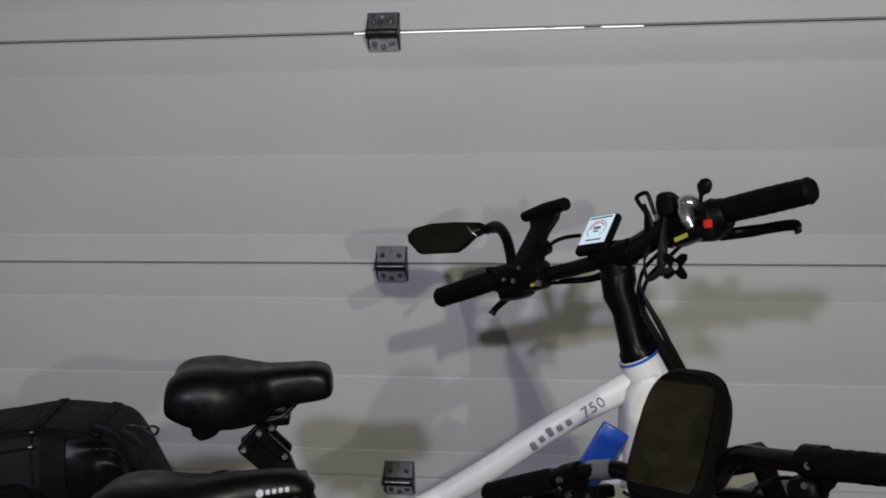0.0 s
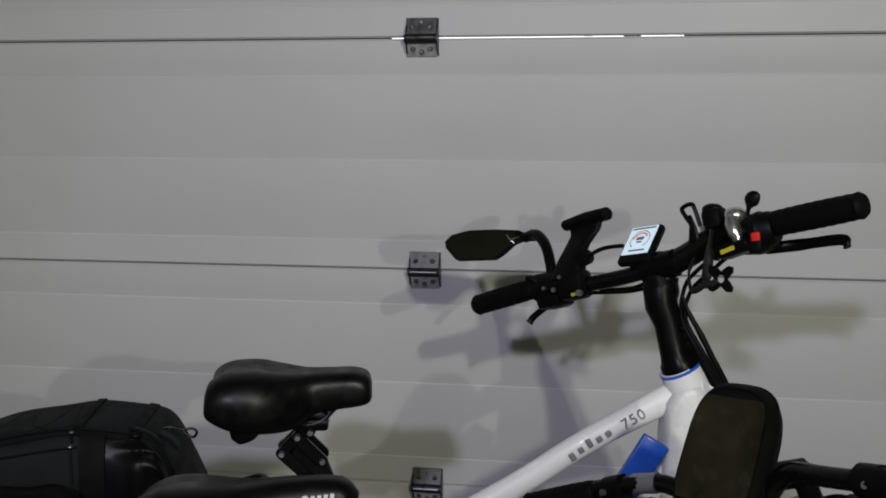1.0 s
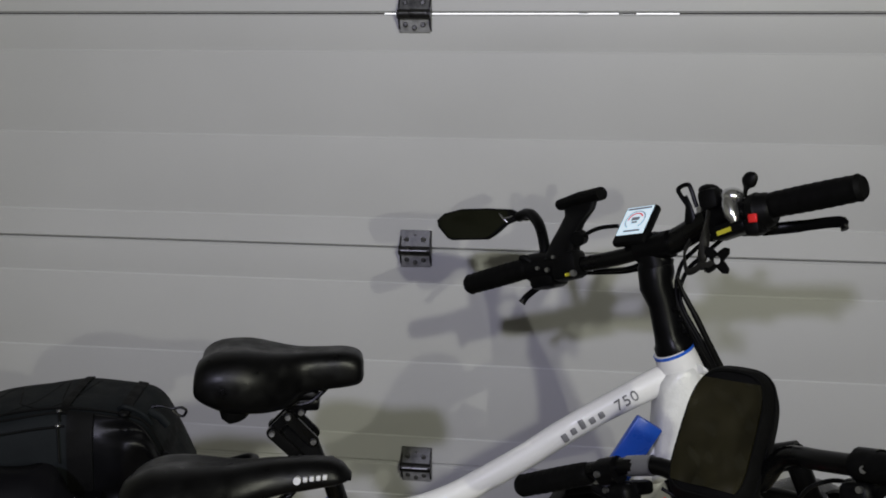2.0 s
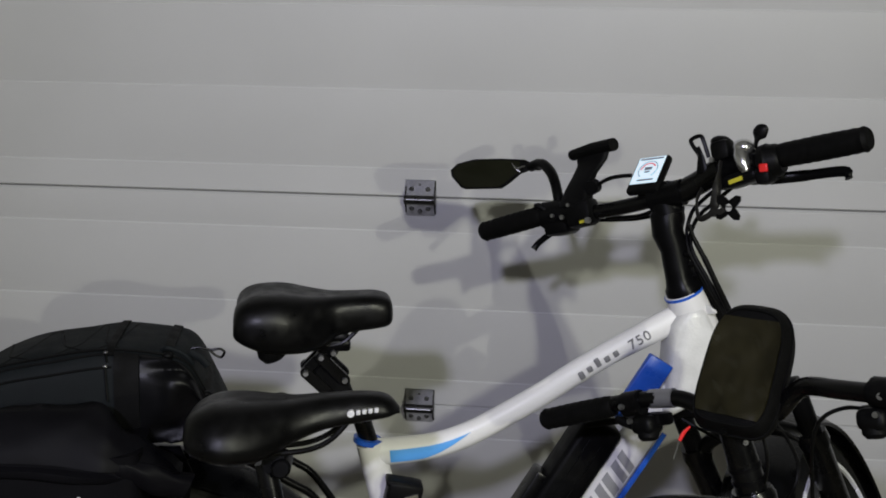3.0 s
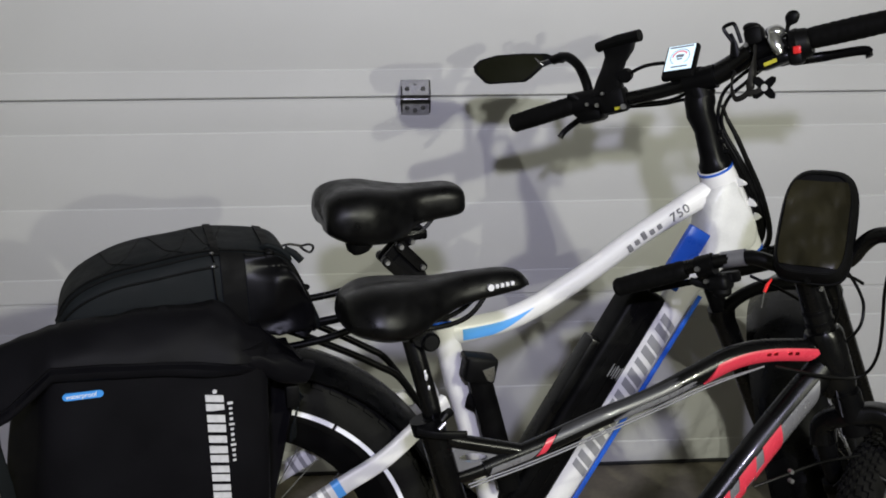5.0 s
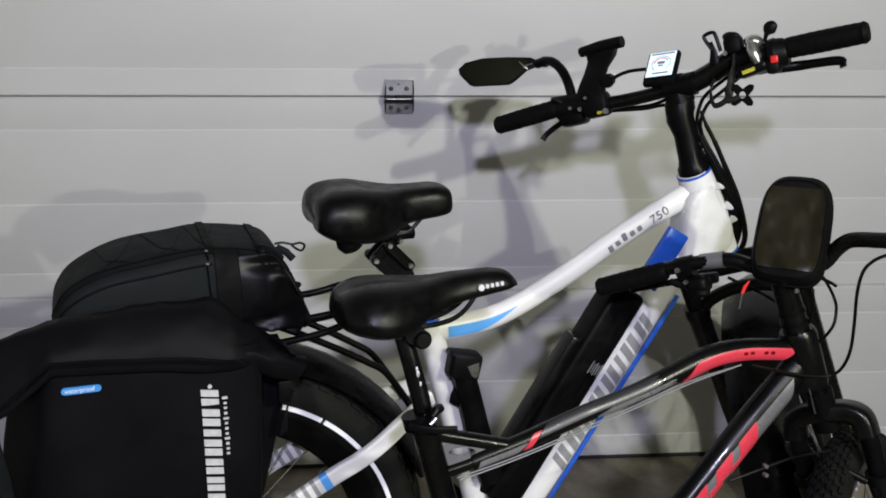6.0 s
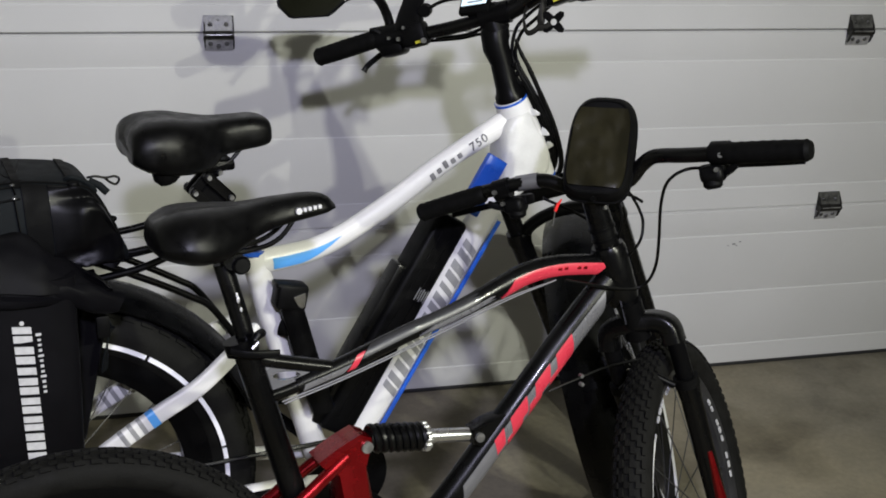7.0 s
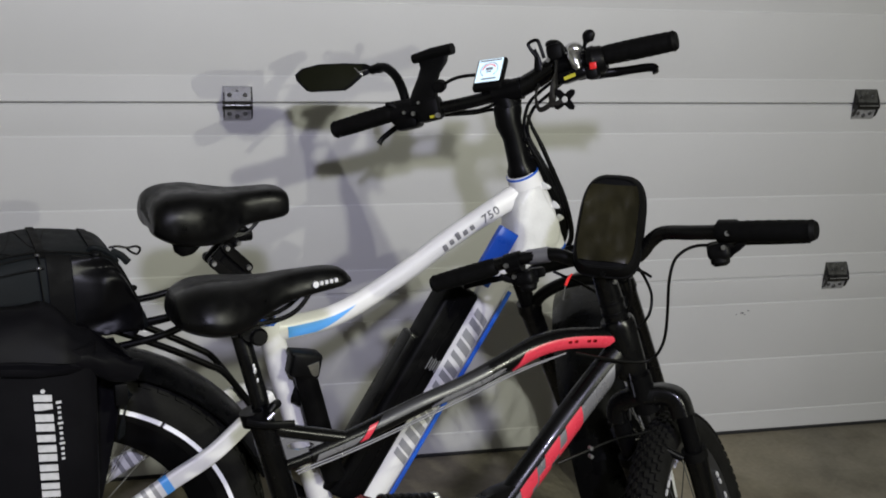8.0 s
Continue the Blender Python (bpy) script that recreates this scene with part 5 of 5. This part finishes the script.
for a, b, u0, u1, sl in ((0.235, 0.300, -60, 18, -0.040), (0.290, 0.335, -60, -24, -0.010), (0.318, 0.372, -30, 18, -0.030), (0.365, 0.410, -60, -14, -0.020), (0.400, 0.438, -26, 18, -0.024), (0.428, 0.470, -60, 18, -0.040), (0.478, 0.500, -60, -26, -0.010), (0.492, 0.535, -30, 18, -0.030)):
    sleeve(dtp, a, b, 0.0245, M_CORAL, 0.85, u0, u1, "coral_block", mtb, off=0.0020, slant=sl)
# seat tube with its two upper braces
part("seat_tube", Geo().tube([(-0.408, 0, 0.785), (-0.372, 0, 0.63), (-0.300, 0, 0.33)], 0.0185, 16), M_GLOSSBLACK, mtb)
part("top_brace", Geo().tube(curve([(-0.400, 0, 0.758), (-0.374, 0, 0.748), (-0.33, 0, 0.735), (-0.285, 0, 0.722)], 5), 0.0105, 14), M_GLOSSBLACK, mtb)
part("lower_brace", Geo().tube(curve([(-0.385, 0, 0.694), (-0.350, 0, 0.700), (-0.310, 0, 0.710)], 5), 0.0100, 14), M_GLOSSBLACK, mtb)
plate_out, plate_in = [], []
for k in range(24):
    a = 2 * math.pi * k / 24
    c, q = math.cos(a), math.sin(a)
    plate_out.append((-0.352 + 0.044 * c, 0.724 - 0.30 * 0.044 * c * (0.5 + 0.5 * q) + (0.020 - 0.010 * c) * q))
    plate_in.append((-0.350 + 0.020 * c, 0.722 - 0.10 * 0.020 * c + 0.0062 * q))
part("gusset_plate", Geo().loft([[Vector((x, y, z)) for x, z in o] for o, y in ((plate_out, -0.0045), (plate_out, 0.0045), (plate_in, 0.0045), (plate_in, -0.0045))], closed=True), M_GREYPAINT, mtb, "silver gusset plate with an oval hole")
part("bottom_bracket", Geo().tube([(-0.275, -0.04, 0.315), (-0.275, 0.04, 0.315)], 0.026, 18), M_BLACK, mtb)
for s in (-1, 1):
    part("cable_run", Geo().tube(curve([(-0.36, s * 0.005 - 0.012, 0.686), (-0.26, s * 0.004 - 0.014, 0.709), (-0.10, s * 0.004 - 0.014, 0.754), (0.0, s * 0.004 - 0.014, 0.784), (0.085, -0.018, 0.803)], 5), 0.0012, 6), M_GREYDECAL, mtb)
part("seat_clamp", Geo().tube([(-0.4085, 0, 0.766), (-0.413, 0, 0.785)], 0.0225, 16), M_BLACK, mtb)
part("quick_release", Geo().tube(curve([(-0.43, -0.022, 0.776), (-0.405, -0.032, 0.770), (-0.365, -0.030, 0.764)], 5), 0.0060, 8, flat=0.6), M_BLACK, mtb)
part("clamp_nut", Geo().tube([(-0.384, -0.018, 0.794), (-0.394, -0.030, 0.794), (-0.400, -0.032, 0.788)], [0.0065, 0.0065, 0.0050], 10), M_BLACK, mtb)
part("clamp_pin", Geo().tube([(-0.403, -0.034, 0.778), (-0.394, -0.034, 0.786)], 0.0030, 8), M_BOLT, mtb)
post = part("seat_post", Geo().tube([(-0.402, 0, 0.77), (-0.408, 0, 0.80), (-0.433, 0, 0.892)], 0.0132, 16), M_GLOSSBLACK, mtb, "glossy black seat post")
# bright spots on the near side stand in for glints off the gloss
for q, r in ((0.46, 0.0020), (0.58, 0.0028), (0.63, 0.0022)):
    part("post_mark", Geo().ball(Vector((-0.398, -0.0122, 0.77)).lerp(Vector((-0.429, -0.0122, 0.892)), q), r, 8, (1.0, 0.5, 1.9)), M_ZINC, post, "small bright spot set on the post as a glint")
part("post_head", Geo().tube([(-0.422, -0.022, 0.897), (-0.422, 0.022, 0.897)], 0.014, 14), M_BLACK, mtb)
part("head_bolt", Geo().tube([(-0.412, -0.028, 0.889), (-0.412, -0.025, 0.889), (-0.412, 0.025, 0.889), (-0.412, 0.028, 0.889)], [0.0095, 0.0125, 0.0125, 0.0095], 16), M_BLACK, mtb)
for y in (-0.020, 0.020):
    part("saddle_rail", Geo().tube(curve([(-0.49, y, 0.920), (-0.44, y, 0.908), (-0.39, y, 0.908), (-0.355, y, 0.920), (-0.325, y * 0.5, 0.950)], 5), 0.0036, 8), M_GLOSSBLACK, mtb)
SB = [(x, h, a - 0.006, b - 0.004) for x, h, a, b in ((-0.530, 0.040, 0.958, 0.930), (-0.522, 0.068, 0.970, 0.918), (-0.500, 0.084, 0.980, 0.908), (-0.470, 0.086, 0.982, 0.902), (-0.435, 0.070, 0.980, 0.905), (-0.400, 0.046, 0.978, 0.922), (-0.360, 0.032, 0.980, 0.936), (-0.310, 0.027, 0.981, 0.944), (-0.285, 0.023, 0.976, 0.948), (-0.270, 0.010, 0.962, 0.953))]
sb = saddle(mtb, SB, M_VINYL, "smooth black vinyl sports saddle", dip0=0.007)
mkv = Geo().tube([(-0.331, -0.0335, 0.9545), (-0.331, -0.026, 0.9545)], 0.0045, 14)
for i in range(4):
    mkv.box((-0.3220 + 0.0074 * i, -0.0294 + 0.0006 * i, 0.9554 + 0.0006 * i), (0.0054, 0.0066, 0.0058), 0.0012)
part("maker_mark", mkv, M_PRINT, sb, "white printed maker's mark")
for ob in mtb.children:
    if ob.name.split(".")[0] in ("saddle", "saddle_rail", "post_head", "head_bolt", "seat_post"):
        for o in (ob, *ob.children):
            for v in o.data.vertices:
                v.co.y += 0.10 * max(0.0, v.co.z - 0.72)
                v.co.x += 0.07 * max(0.0, v.co.z - 0.74)
# swing arm and shock
yoke = part("swing_arm", Geo().prism([(-0.318, 0.590), (-0.288, 0.606), (-0.253, 0.620), (-0.236, 0.612), (-0.247, 0.575), (-0.240, 0.52), (-0.232, 0.43), (-0.25, 0.36), (-0.30, 0.36), (-0.295, 0.45), (-0.290, 0.535), (-0.292, 0.572)], -0.030, 0.030, 0.006), M_RED, mtb, "anodised red swing arm plate")
for s in (-1, 1):
    part("upper_stay", Geo().tube([(-0.275, s * 0.024, 0.592), (-0.344, s * 0.034, 0.549), (-0.655, s * 0.062, 0.345)], 0.0095, 12), M_RED, yoke)
    part("lower_stay", Geo().tube([(-0.275, s * 0.034, 0.40), (-0.45, s * 0.050, 0.37), (-0.655, s * 0.062, 0.340)], 0.0100, 12), M_RED, yoke)
    part("cross_strut", Geo().tube([(-0.385, s * 0.036, 0.520), (-0.34, s * 0.040, 0.44), (-0.30, s * 0.036, 0.38)], 0.0085, 12), M_RED, yoke)
part("pivot", Geo().tube([(-0.246, -0.034, 0.602), (-0.246, 0.034, 0.602)], 0.009, 12), M_BOLT, yoke)
sa, sbp = Vector((-0.240, 0, 0.603)), Vector((-0.056, 0, 0.573))
shock = part("shock_absorber", Geo().tube([sa.lerp(sbp, 0.05), sa.lerp(sbp, 0.93)], 0.0112, 14), M_SILVER, mtb, "coil shock absorber with black spring")
coil = []
for i in range(121):
    f = i / 120
    a = 2 * math.pi * 7.5 * f
    coil.append(sa.lerp(sbp, 0.06 + 0.45 * f) + Vector((0, 0.0175 * math.cos(a), 0.0175 * math.sin(a))))
part("spring", Geo().tube(coil, 0.0056, 8), M_GLOSSBLACK, shock, "glossy black coil spring")
part("shock_body", Geo().tube([sa.lerp(sbp, 0.04), sa.lerp(sbp, 0.52)], 0.0175, 18), M_PLASTIC, shock)
for k in range(12):
    a = 2 * math.pi * k / 12
    part("collar_tooth", Geo().box(sa.lerp(sbp, 0.535) + Vector((0, 0.0195 * math.cos(a), 0.0195 * math.sin(a))), (0.010, 0.006, 0.006), 0.001), M_SILVER, shock)
part("collar", Geo().tube([sa.lerp(sbp, 0.51), sa.lerp(sbp, 0.56)], 0.0185, 20), M_SILVER, shock)
part("shock_mount", Geo().prism([(-0.066, 0.586), (-0.040, 0.596), (-0.006, 0.602), (0.000, 0.575), (-0.040, 0.545), (-0.064, 0.560)], -0.016, 0.016, 0.003), M_GLOSSBLACK, mtb)
part("mount_bolt", Geo().tube([(-0.056, -0.020, 0.573), (-0.056, 0.020, 0.573)], 0.0075, 10), M_BOLT, mtb)
# rear wheel and drive
make_wheel(mtb, "rear_wheel", Matrix.Translation(MREAR), 0.330, 0.054, 0.018, 96, n_spokes=28, tyre_mat=M_KNOBBLY)
part("chainring", Geo().revolve([(0.088, -0.052), (0.088, -0.055), (0.060, -0.055), (0.060, -0.052)], 44).move(Matrix.Translation((-0.275, 0, 0.315))), M_SILVER, mtb)
part("chain_guard", Geo().revolve([(0.100, -0.058), (0.100, -0.061), (0.078, -0.061), (0.078, -0.058)], 44).move(Matrix.Translation((-0.275, 0, 0.315))), M_PLASTIC, mtb)
for s, d in ((-1, 1), (1, -1)):
    e = Vector((-0.275 + d * 0.06, s * 0.085, 0.315 - d * 0.155))
    part("crank_arm", Geo().tube([(-0.275, s * 0.065, 0.315), e], 0.010, 10, flat=0.7), M_BLACK, mtb)
    part("pedal", Geo().box((e.x, s * 0.135, e.z), (0.085, 0.085, 0.02), 0.005), M_PLASTIC, mtb)
# fork and front wheel
MSW = steering(MC, (-0.30, 0, 0.954), 41)
mcrown = h1 + mfax * 0.050
maxle = Vector((0.335, 0, 0.324))
cpts = curve([msteer(mcrown + Vector((0.012, -0.055, -0.028))), msteer(mcrown + Vector((0.010, -0.050, 0.000))), msteer(mcrown + Vector((0.006, -0.030, 0.012))), msteer(mcrown + Vector((0.0, 0.0, 0.014))), msteer(mcrown + Vector((0.006, 0.030, 0.012))), msteer(mcrown + Vector((0.010, 0.050, 0.000))), msteer(mcrown + Vector((0.012, 0.055, -0.028)))], 5)
fore = (msteer(Vector((1, 0, 0))) - msteer(Vector((0, 0, 0)))).normalized()
crings = []
for i, p in enumerate(cpts):
    d = (cpts[min(i + 1, len(cpts) - 1)] - cpts[max(i - 1, 0)]).normalized()
    nrm = d.cross(fore).normalized()
    crings.append([p + fore * 0.024 * math.copysign(abs(math.cos(a)) ** 0.5, math.cos(a)) + nrm * 0.0165 * math.copysign(abs(math.sin(a)) ** 0.5, math.sin(a)) for a in (2 * math.pi * (k + 0.5) / 20 for k in range(20))])
part("fork_crown", Geo().loft(crings), M_GLOSSBLACK, mtb, "black squared fork crown")
part("steerer", Geo().tube([msteer(h1 - mfax * 0.004), msteer(mcrown + mfax * 0.012)], 0.021, 16), M_BLACK, mtb)
for s in (-1, 1):
    top = mcrown + Vector((0.014, s * 0.055, -0.020))
    mid = top + mfax * 0.085
    low = maxle + Vector((0.005, s * 0.056, 0))
    leg = part("fork_leg", Geo().tube([msteer(p) for p in (mid - mfax * 0.008, mid, mid.lerp(low, 0.12), low)], [0.0195, 0.0205, 0.0175, 0.0170], 14), M_GLOSSBLACK, mtb, "black fork leg with red flash")
    part("stanchion", Geo().tube([msteer(top), msteer(mid)], 0.0145, 14), M_BLACK, leg)
    part("leg_flash", Geo().tube([msteer(mid.lerp(low, 0.45) + Vector((-0.012, s * 0.011, 0))), msteer(mid.lerp(low, 0.85) + Vector((-0.011, s * 0.010, 0)))], [0.0045, 0.0105], 8), M_RED, leg, "red flash on the fork leg")
    part("wiper_ring", Geo().tube([msteer(mid - mfax * 0.012), msteer(mid + mfax * 0.004)], 0.0212, 16), M_RUBBER, leg)
WM = MSW @ Matrix.Translation(maxle - MC)
fw = make_wheel(mtb, "front_wheel", WM, 0.334, 0.060, 0.020, 96, n_spokes=28, rim_mat=M_DARKSILVER, tyre_mat=M_KNOBBLY, spoke_mat=M_DARKSILVER)
# thin script and a bright decal on the rim
for s in (-1, 1):
    for a0 in (2, 92, 182, 272):
        for i in range(10):
            if i % 4 == 3:
                continue
            aa = a0 + i * 4.2
            part("rim_print", Geo().revolve([(0.2600, s * 0.0150), (0.2645 + 0.002 * (i % 2), s * 0.0155), (0.2645 + 0.002 * (i % 2), s * 0.0184), (0.2600, s * 0.0180)], 3, aa, aa + 2.6), M_PRINT, fw)
    for a0 in (129, 219, 309):
        part("rim_decal", Geo().revolve([(0.264, s * 0.0150), (0.284, s * 0.0168), (0.284, s * 0.0196), (0.264, s * 0.0190)], 8, a0, a0 + 20), M_WHITEDECAL, fw, "white rim decal")
# front brake cable bridge
part("brake_arch", Geo().tube(curve([msteer(mcrown + mfax * 0.10 + Vector((-0.03, -0.045, 0))), msteer(mcrown + mfax * 0.07 + Vector((-0.036, 0, 0))), msteer(mcrown + mfax * 0.10 + Vector((-0.03, 0.045, 0)))], 6), 0.006, 10), M_BLACK, mtb)
# stem, bar, controls
part("steering_stem", Geo().tube([h0 + mfax * 0.050, h0 + mfax * 0.004, h0 - mfax * 0.02, h0 - mfax * 0.055], [0.0205, 0.0200, 0.0190, 0.0185], 16), M_GLOSSBLACK, mtb)
for i in range(2):
    part("spacer_ring", Geo().tube([h0 + mfax * (0.034 - 0.018 * i), h0 + mfax * (0.029 - 0.018 * i)], 0.0216, 18), M_BLACK, mtb)
part("stem_arm", Geo().tube([h0 - mfax * 0.042, on_mbar(-0.004, 0, -0.006)], 0.0165, 14), M_GLOSSBLACK, mtb)
for q in (0.024, 0.042):
    part("pinch_bolt", Geo().tube([h0 - mfax * q + Vector((0.004, -0.019, 0)), h0 - mfax * q + Vector((0.004, -0.023, 0))], 0.0036, 10), M_BOLT, mtb)
part("stem_bolt", Geo().tube([on_mbar(-0.05, 0.0, -0.030), on_mbar(-0.056, 0.0, -0.030)], 0.004, 10), M_BLACK, mtb)
mb = [on_mbar(*p) for p in ((-0.038, -0.318, -0.011), (-0.020, -0.22, 0.004), (0.0, -0.115, 0.010), (0.012, -0.065, -0.008), (0.014, 0.0, -0.012), (0.013, 0.030, -0.014), (0.010, 0.045, -0.007), (0.008, 0.061, 0.007), (0.004, 0.081, 0.017), (0.0, 0.103, 0.017), (-0.012, 0.152, 0.011), (-0.036, 0.320, -0.006))]
part("handlebar", Geo().tube(curve(mb, 6), 0.0115, 14), M_GLOSSBLACK, mtb, "black riser handlebar turned aside")
part("bar_label", Geo().tube([on_mbar(-0.004, -0.150, 0.010), on_mbar(0.000, -0.112, 0.010)], 0.0132, 14), M_GREYPAINT, mtb, "pale grey label on the bar")
part("grip", grip(on_mbar(-0.018, -0.205, 0.003), on_mbar(-0.038, -0.318, -0.012), 0.0155), M_RUBBER, mtb, "smooth black rubber grip")
part("grip", grip(on_mbar(-0.018, 0.178, 0.009), on_mbar(-0.036, 0.319, -0.007), 0.0158), M_RUBBER, mtb, "smooth black rubber grip")
for s, o, z in ((-1, 0.0, 0.0), (1, 0.020, 0.003)):
    part("brake_clamp", Geo().tube([on_mbar(-0.012, s * (0.160 + o), z + 0.006), on_mbar(-0.015, s * (0.186 + o), z + 0.003)], 0.0180, 16), M_BLACK, mtb)
    part("brake_body", Geo().box(on_mbar(0.006, s * (0.152 + o), z - 0.018), (0.034, 0.036, 0.018), 0.005, MS.to_3x3()), M_PLASTIC, mtb)
    part("brake_lever", Geo().tube(curve([on_mbar(0.024, s * (0.150 + o), z - 0.014), on_mbar(0.040, s * (0.190 + o), z - 0.018), on_mbar(0.034, s * 0.250, z - 0.022), on_mbar(0.026, s * 0.300, z - 0.026)], 6), 0.0055, 10, flat=0.7), M_BLACK, mtb)
    pod = part("gear_shifter", Geo().box(on_mbar(-0.010, s * (0.156 + o), z - 0.024), (0.034, 0.036, 0.026), 0.009, MS.to_3x3(), 3), M_PLASTIC, mtb)
    part("shifter_dial", Geo().tube([on_mbar(-0.010, s * (0.154 + o), z - 0.032), on_mbar(-0.012, s * (0.154 + o), z - 0.042), on_mbar(-0.012, s * (0.154 + o), z - 0.046)], [0.0150, 0.0140, 0.009], 18), M_RUBBER, pod)
    part("shift_paddle", Geo().tube([on_mbar(-0.012, s * (0.170 + o), z - 0.030), on_mbar(-0.022, s * (0.188 + o), z - 0.020), on_mbar(-0.024, s * (0.198 + o), z - 0.014)], [0.004, 0.006, 0.005], 8, flat=0.6), M_PLASTIC, pod)
    part("clamp_screw", Geo().tube([on_mbar(-0.030, s * (0.178 + o), z + 0.002), on_mbar(-0.036, s * (0.178 + o), z + 0.002)], 0.0040, 10), M_BOLT, mtb)
    part("clamp_screw", Geo().tube([on_mbar(-0.028, s * (0.168 + o), z - 0.018), on_mbar(-0.033, s * (0.168 + o), z - 0.018)], 0.0036, 10), M_BOLT, mtb)
# loops of cable hanging from the bar
loops = [[on_mbar(-0.004, 0.172, -0.014)] + [Vector(p) for p in ((0.264, -0.130, 0.972), (0.254, -0.115, 0.968), (0.238, -0.110, 0.960), (0.231, -0.100, 0.944), (0.230, -0.090, 0.912), (0.238, -0.075, 0.863), (0.245, -0.060, 0.823), (0.244, -0.050, 0.798), (0.237, -0.040, 0.780), (0.222, -0.032, 0.773), (0.181, -0.031, 0.779), (0.138, -0.030, 0.791), (0.097, -0.026, 0.803))],
         [Vector(p) for p in ((0.206, -0.028, 0.938), (0.220, -0.030, 0.921), (0.235, -0.030, 0.895), (0.240, -0.030, 0.874), (0.233, -0.030, 0.847), (0.219, -0.010, 0.818), (0.206, 0.024, 0.796))],
         [Vector(p) for p in ((0.186, -0.028, 0.945), (0.194, -0.030, 0.918), (0.200, -0.030, 0.887), (0.203, -0.012, 0.852), (0.200, 0.024, 0.820))],
         [Vector(p) for p in ((0.200, -0.030, 0.930), (0.224, -0.030, 0.920), (0.239, -0.030, 0.911))],
         [on_mbar(0.02, -0.12, -0.02), on_mbar(0.05, -0.07, -0.06), on_mbar(0.05, -0.03, -0.10), on_mbar(0.03, -0.02, -0.17), on_mbar(0.02, -0.01, -0.24)]]
for q in loops:
    part("cable", Geo().tube(curve(q, 8), 0.0025, 8), M_CORD, mtb)
part("cable", Geo().tube(curve([(0.06, -0.030, 0.630), (0.10, -0.034, 0.640), (0.17, -0.028, 0.650), (0.24, -0.02, 0.648)], 6), 0.0022, 8), M_CORD, mtb)
for z in (0.632, 0.646):
    part("cable_screw", Geo().tube([(0.118, -0.030, z), (0.118, -0.038, z)], 0.0032, 10), M_BOLT, mtb)

# ======== phone pouch on the mountain bike's bar ========
pz = Vector((0.066, -0.023, 0.152)).normalized()
px = Vector((math.cos(radians(12)), math.sin(radians(12)), 0))
px = (px - pz * px.dot(pz)).normalized()
py = pz.cross(px)
POUCH = MB @ MS @ Matrix(((px.x, py.x, pz.x, -0.030), (px.y, py.y, pz.y, 0.010), (px.z, py.z, pz.z, -0.038), (0, 0, 0, 1)))
pouch = thing("phone_pouch", POUCH, "black zipped phone pouch with clear window on the handlebar", "pouch")


def pouch_ring(x, s, taper=0.85):
    out = []
    n = 40
    for k in range(n):
        a = 2 * math.pi * k / n
        c, d = math.cos(a), math.sin(a)
        round_by = 0.62 if d > 0 else 0.45
        y = 0.055 * s * math.copysign(abs(c) ** round_by, c)
        z = 0.086 + 0.085 * s * math.copysign(abs(d) ** round_by, d)
        y *= 1.0 - 0.06 * (z / 0.166)
        out.append(Vector((x, y, z)))
    return out


pb = part("pouch_body", Geo().loft([pouch_ring(0.022, 0.80), pouch_ring(0.018, 0.95), pouch_ring(0.004, 1.0), pouch_ring(-0.012, 0.99), pouch_ring(-0.020, 0.93)]), M_RUBBER, pouch, sharp=50)
part("zip", Geo().loft([pouch_ring(0.0005, 1.022), pouch_ring(-0.0045, 1.022), pouch_ring(-0.0045, 0.99), pouch_ring(0.0005, 0.99)], closed=True), M_RUBBER, pb)
part("window_frame", Geo().loft([pouch_ring(-0.020, 0.93), pouch_ring(-0.0235, 0.90), pouch_ring(-0.0235, 0.87), pouch_ring(-0.020, 0.85)], closed=True), M_RUBBER, pb)
part("front_flap", Geo().loft([pouch_ring(-0.0195, 0.88), pouch_ring(-0.0212, 0.87)]), M_GLOSSFAB, pb, "smooth black flap round the window")
# a soft clear sheet with shallow folds
sheet, back = [], []
for i in range(25):
    z = 0.020 + 0.128 * i / 24
    half = 0.0465 * (1 - 0.07 * i / 24) * (1 - 0.16 * abs(2 * i / 24 - 1) ** 5)
    row = [Vector((-0.0252 - 0.0034 * noise.noise(Vector((y * 24 + z * 26, z * 30 - y * 20, 4.0))) - 0.0022 * abs(noise.noise(Vector((y * 60 - z * 46, z * 40 + y * 20, 1.0)))), y, z)) for y in (half * (2 * k / 24 - 1) for k in range(25))]
    sheet.append(row)
    back.append([Vector((-0.0200, p.y, p.z)) for p in row])
part("window", Geo().loft([o + q[::-1] for o, q in zip(sheet, back)]), M_WINDOW, pb, "creased clear phone window", sharp=60)
part("pouch_strap", Geo().box((0.030, 0, 0.052), (0.03, 0.05, 0.03), 0.006), M_NYLON, pouch)
part("zip_pull", Geo().tube([(-0.006, 0.050, 0.000), (-0.010, 0.054, -0.010), (-0.012, 0.056, -0.022)], [0.0012, 0.0026, 0.0024], 8), M_REDPLASTIC, pouch, "red zip pull")
part("zip_cord", Geo().tube([(-0.012, 0.056, -0.022), (-0.013, 0.056, -0.046)], 0.0010, 6), M_SILVER, pouch)
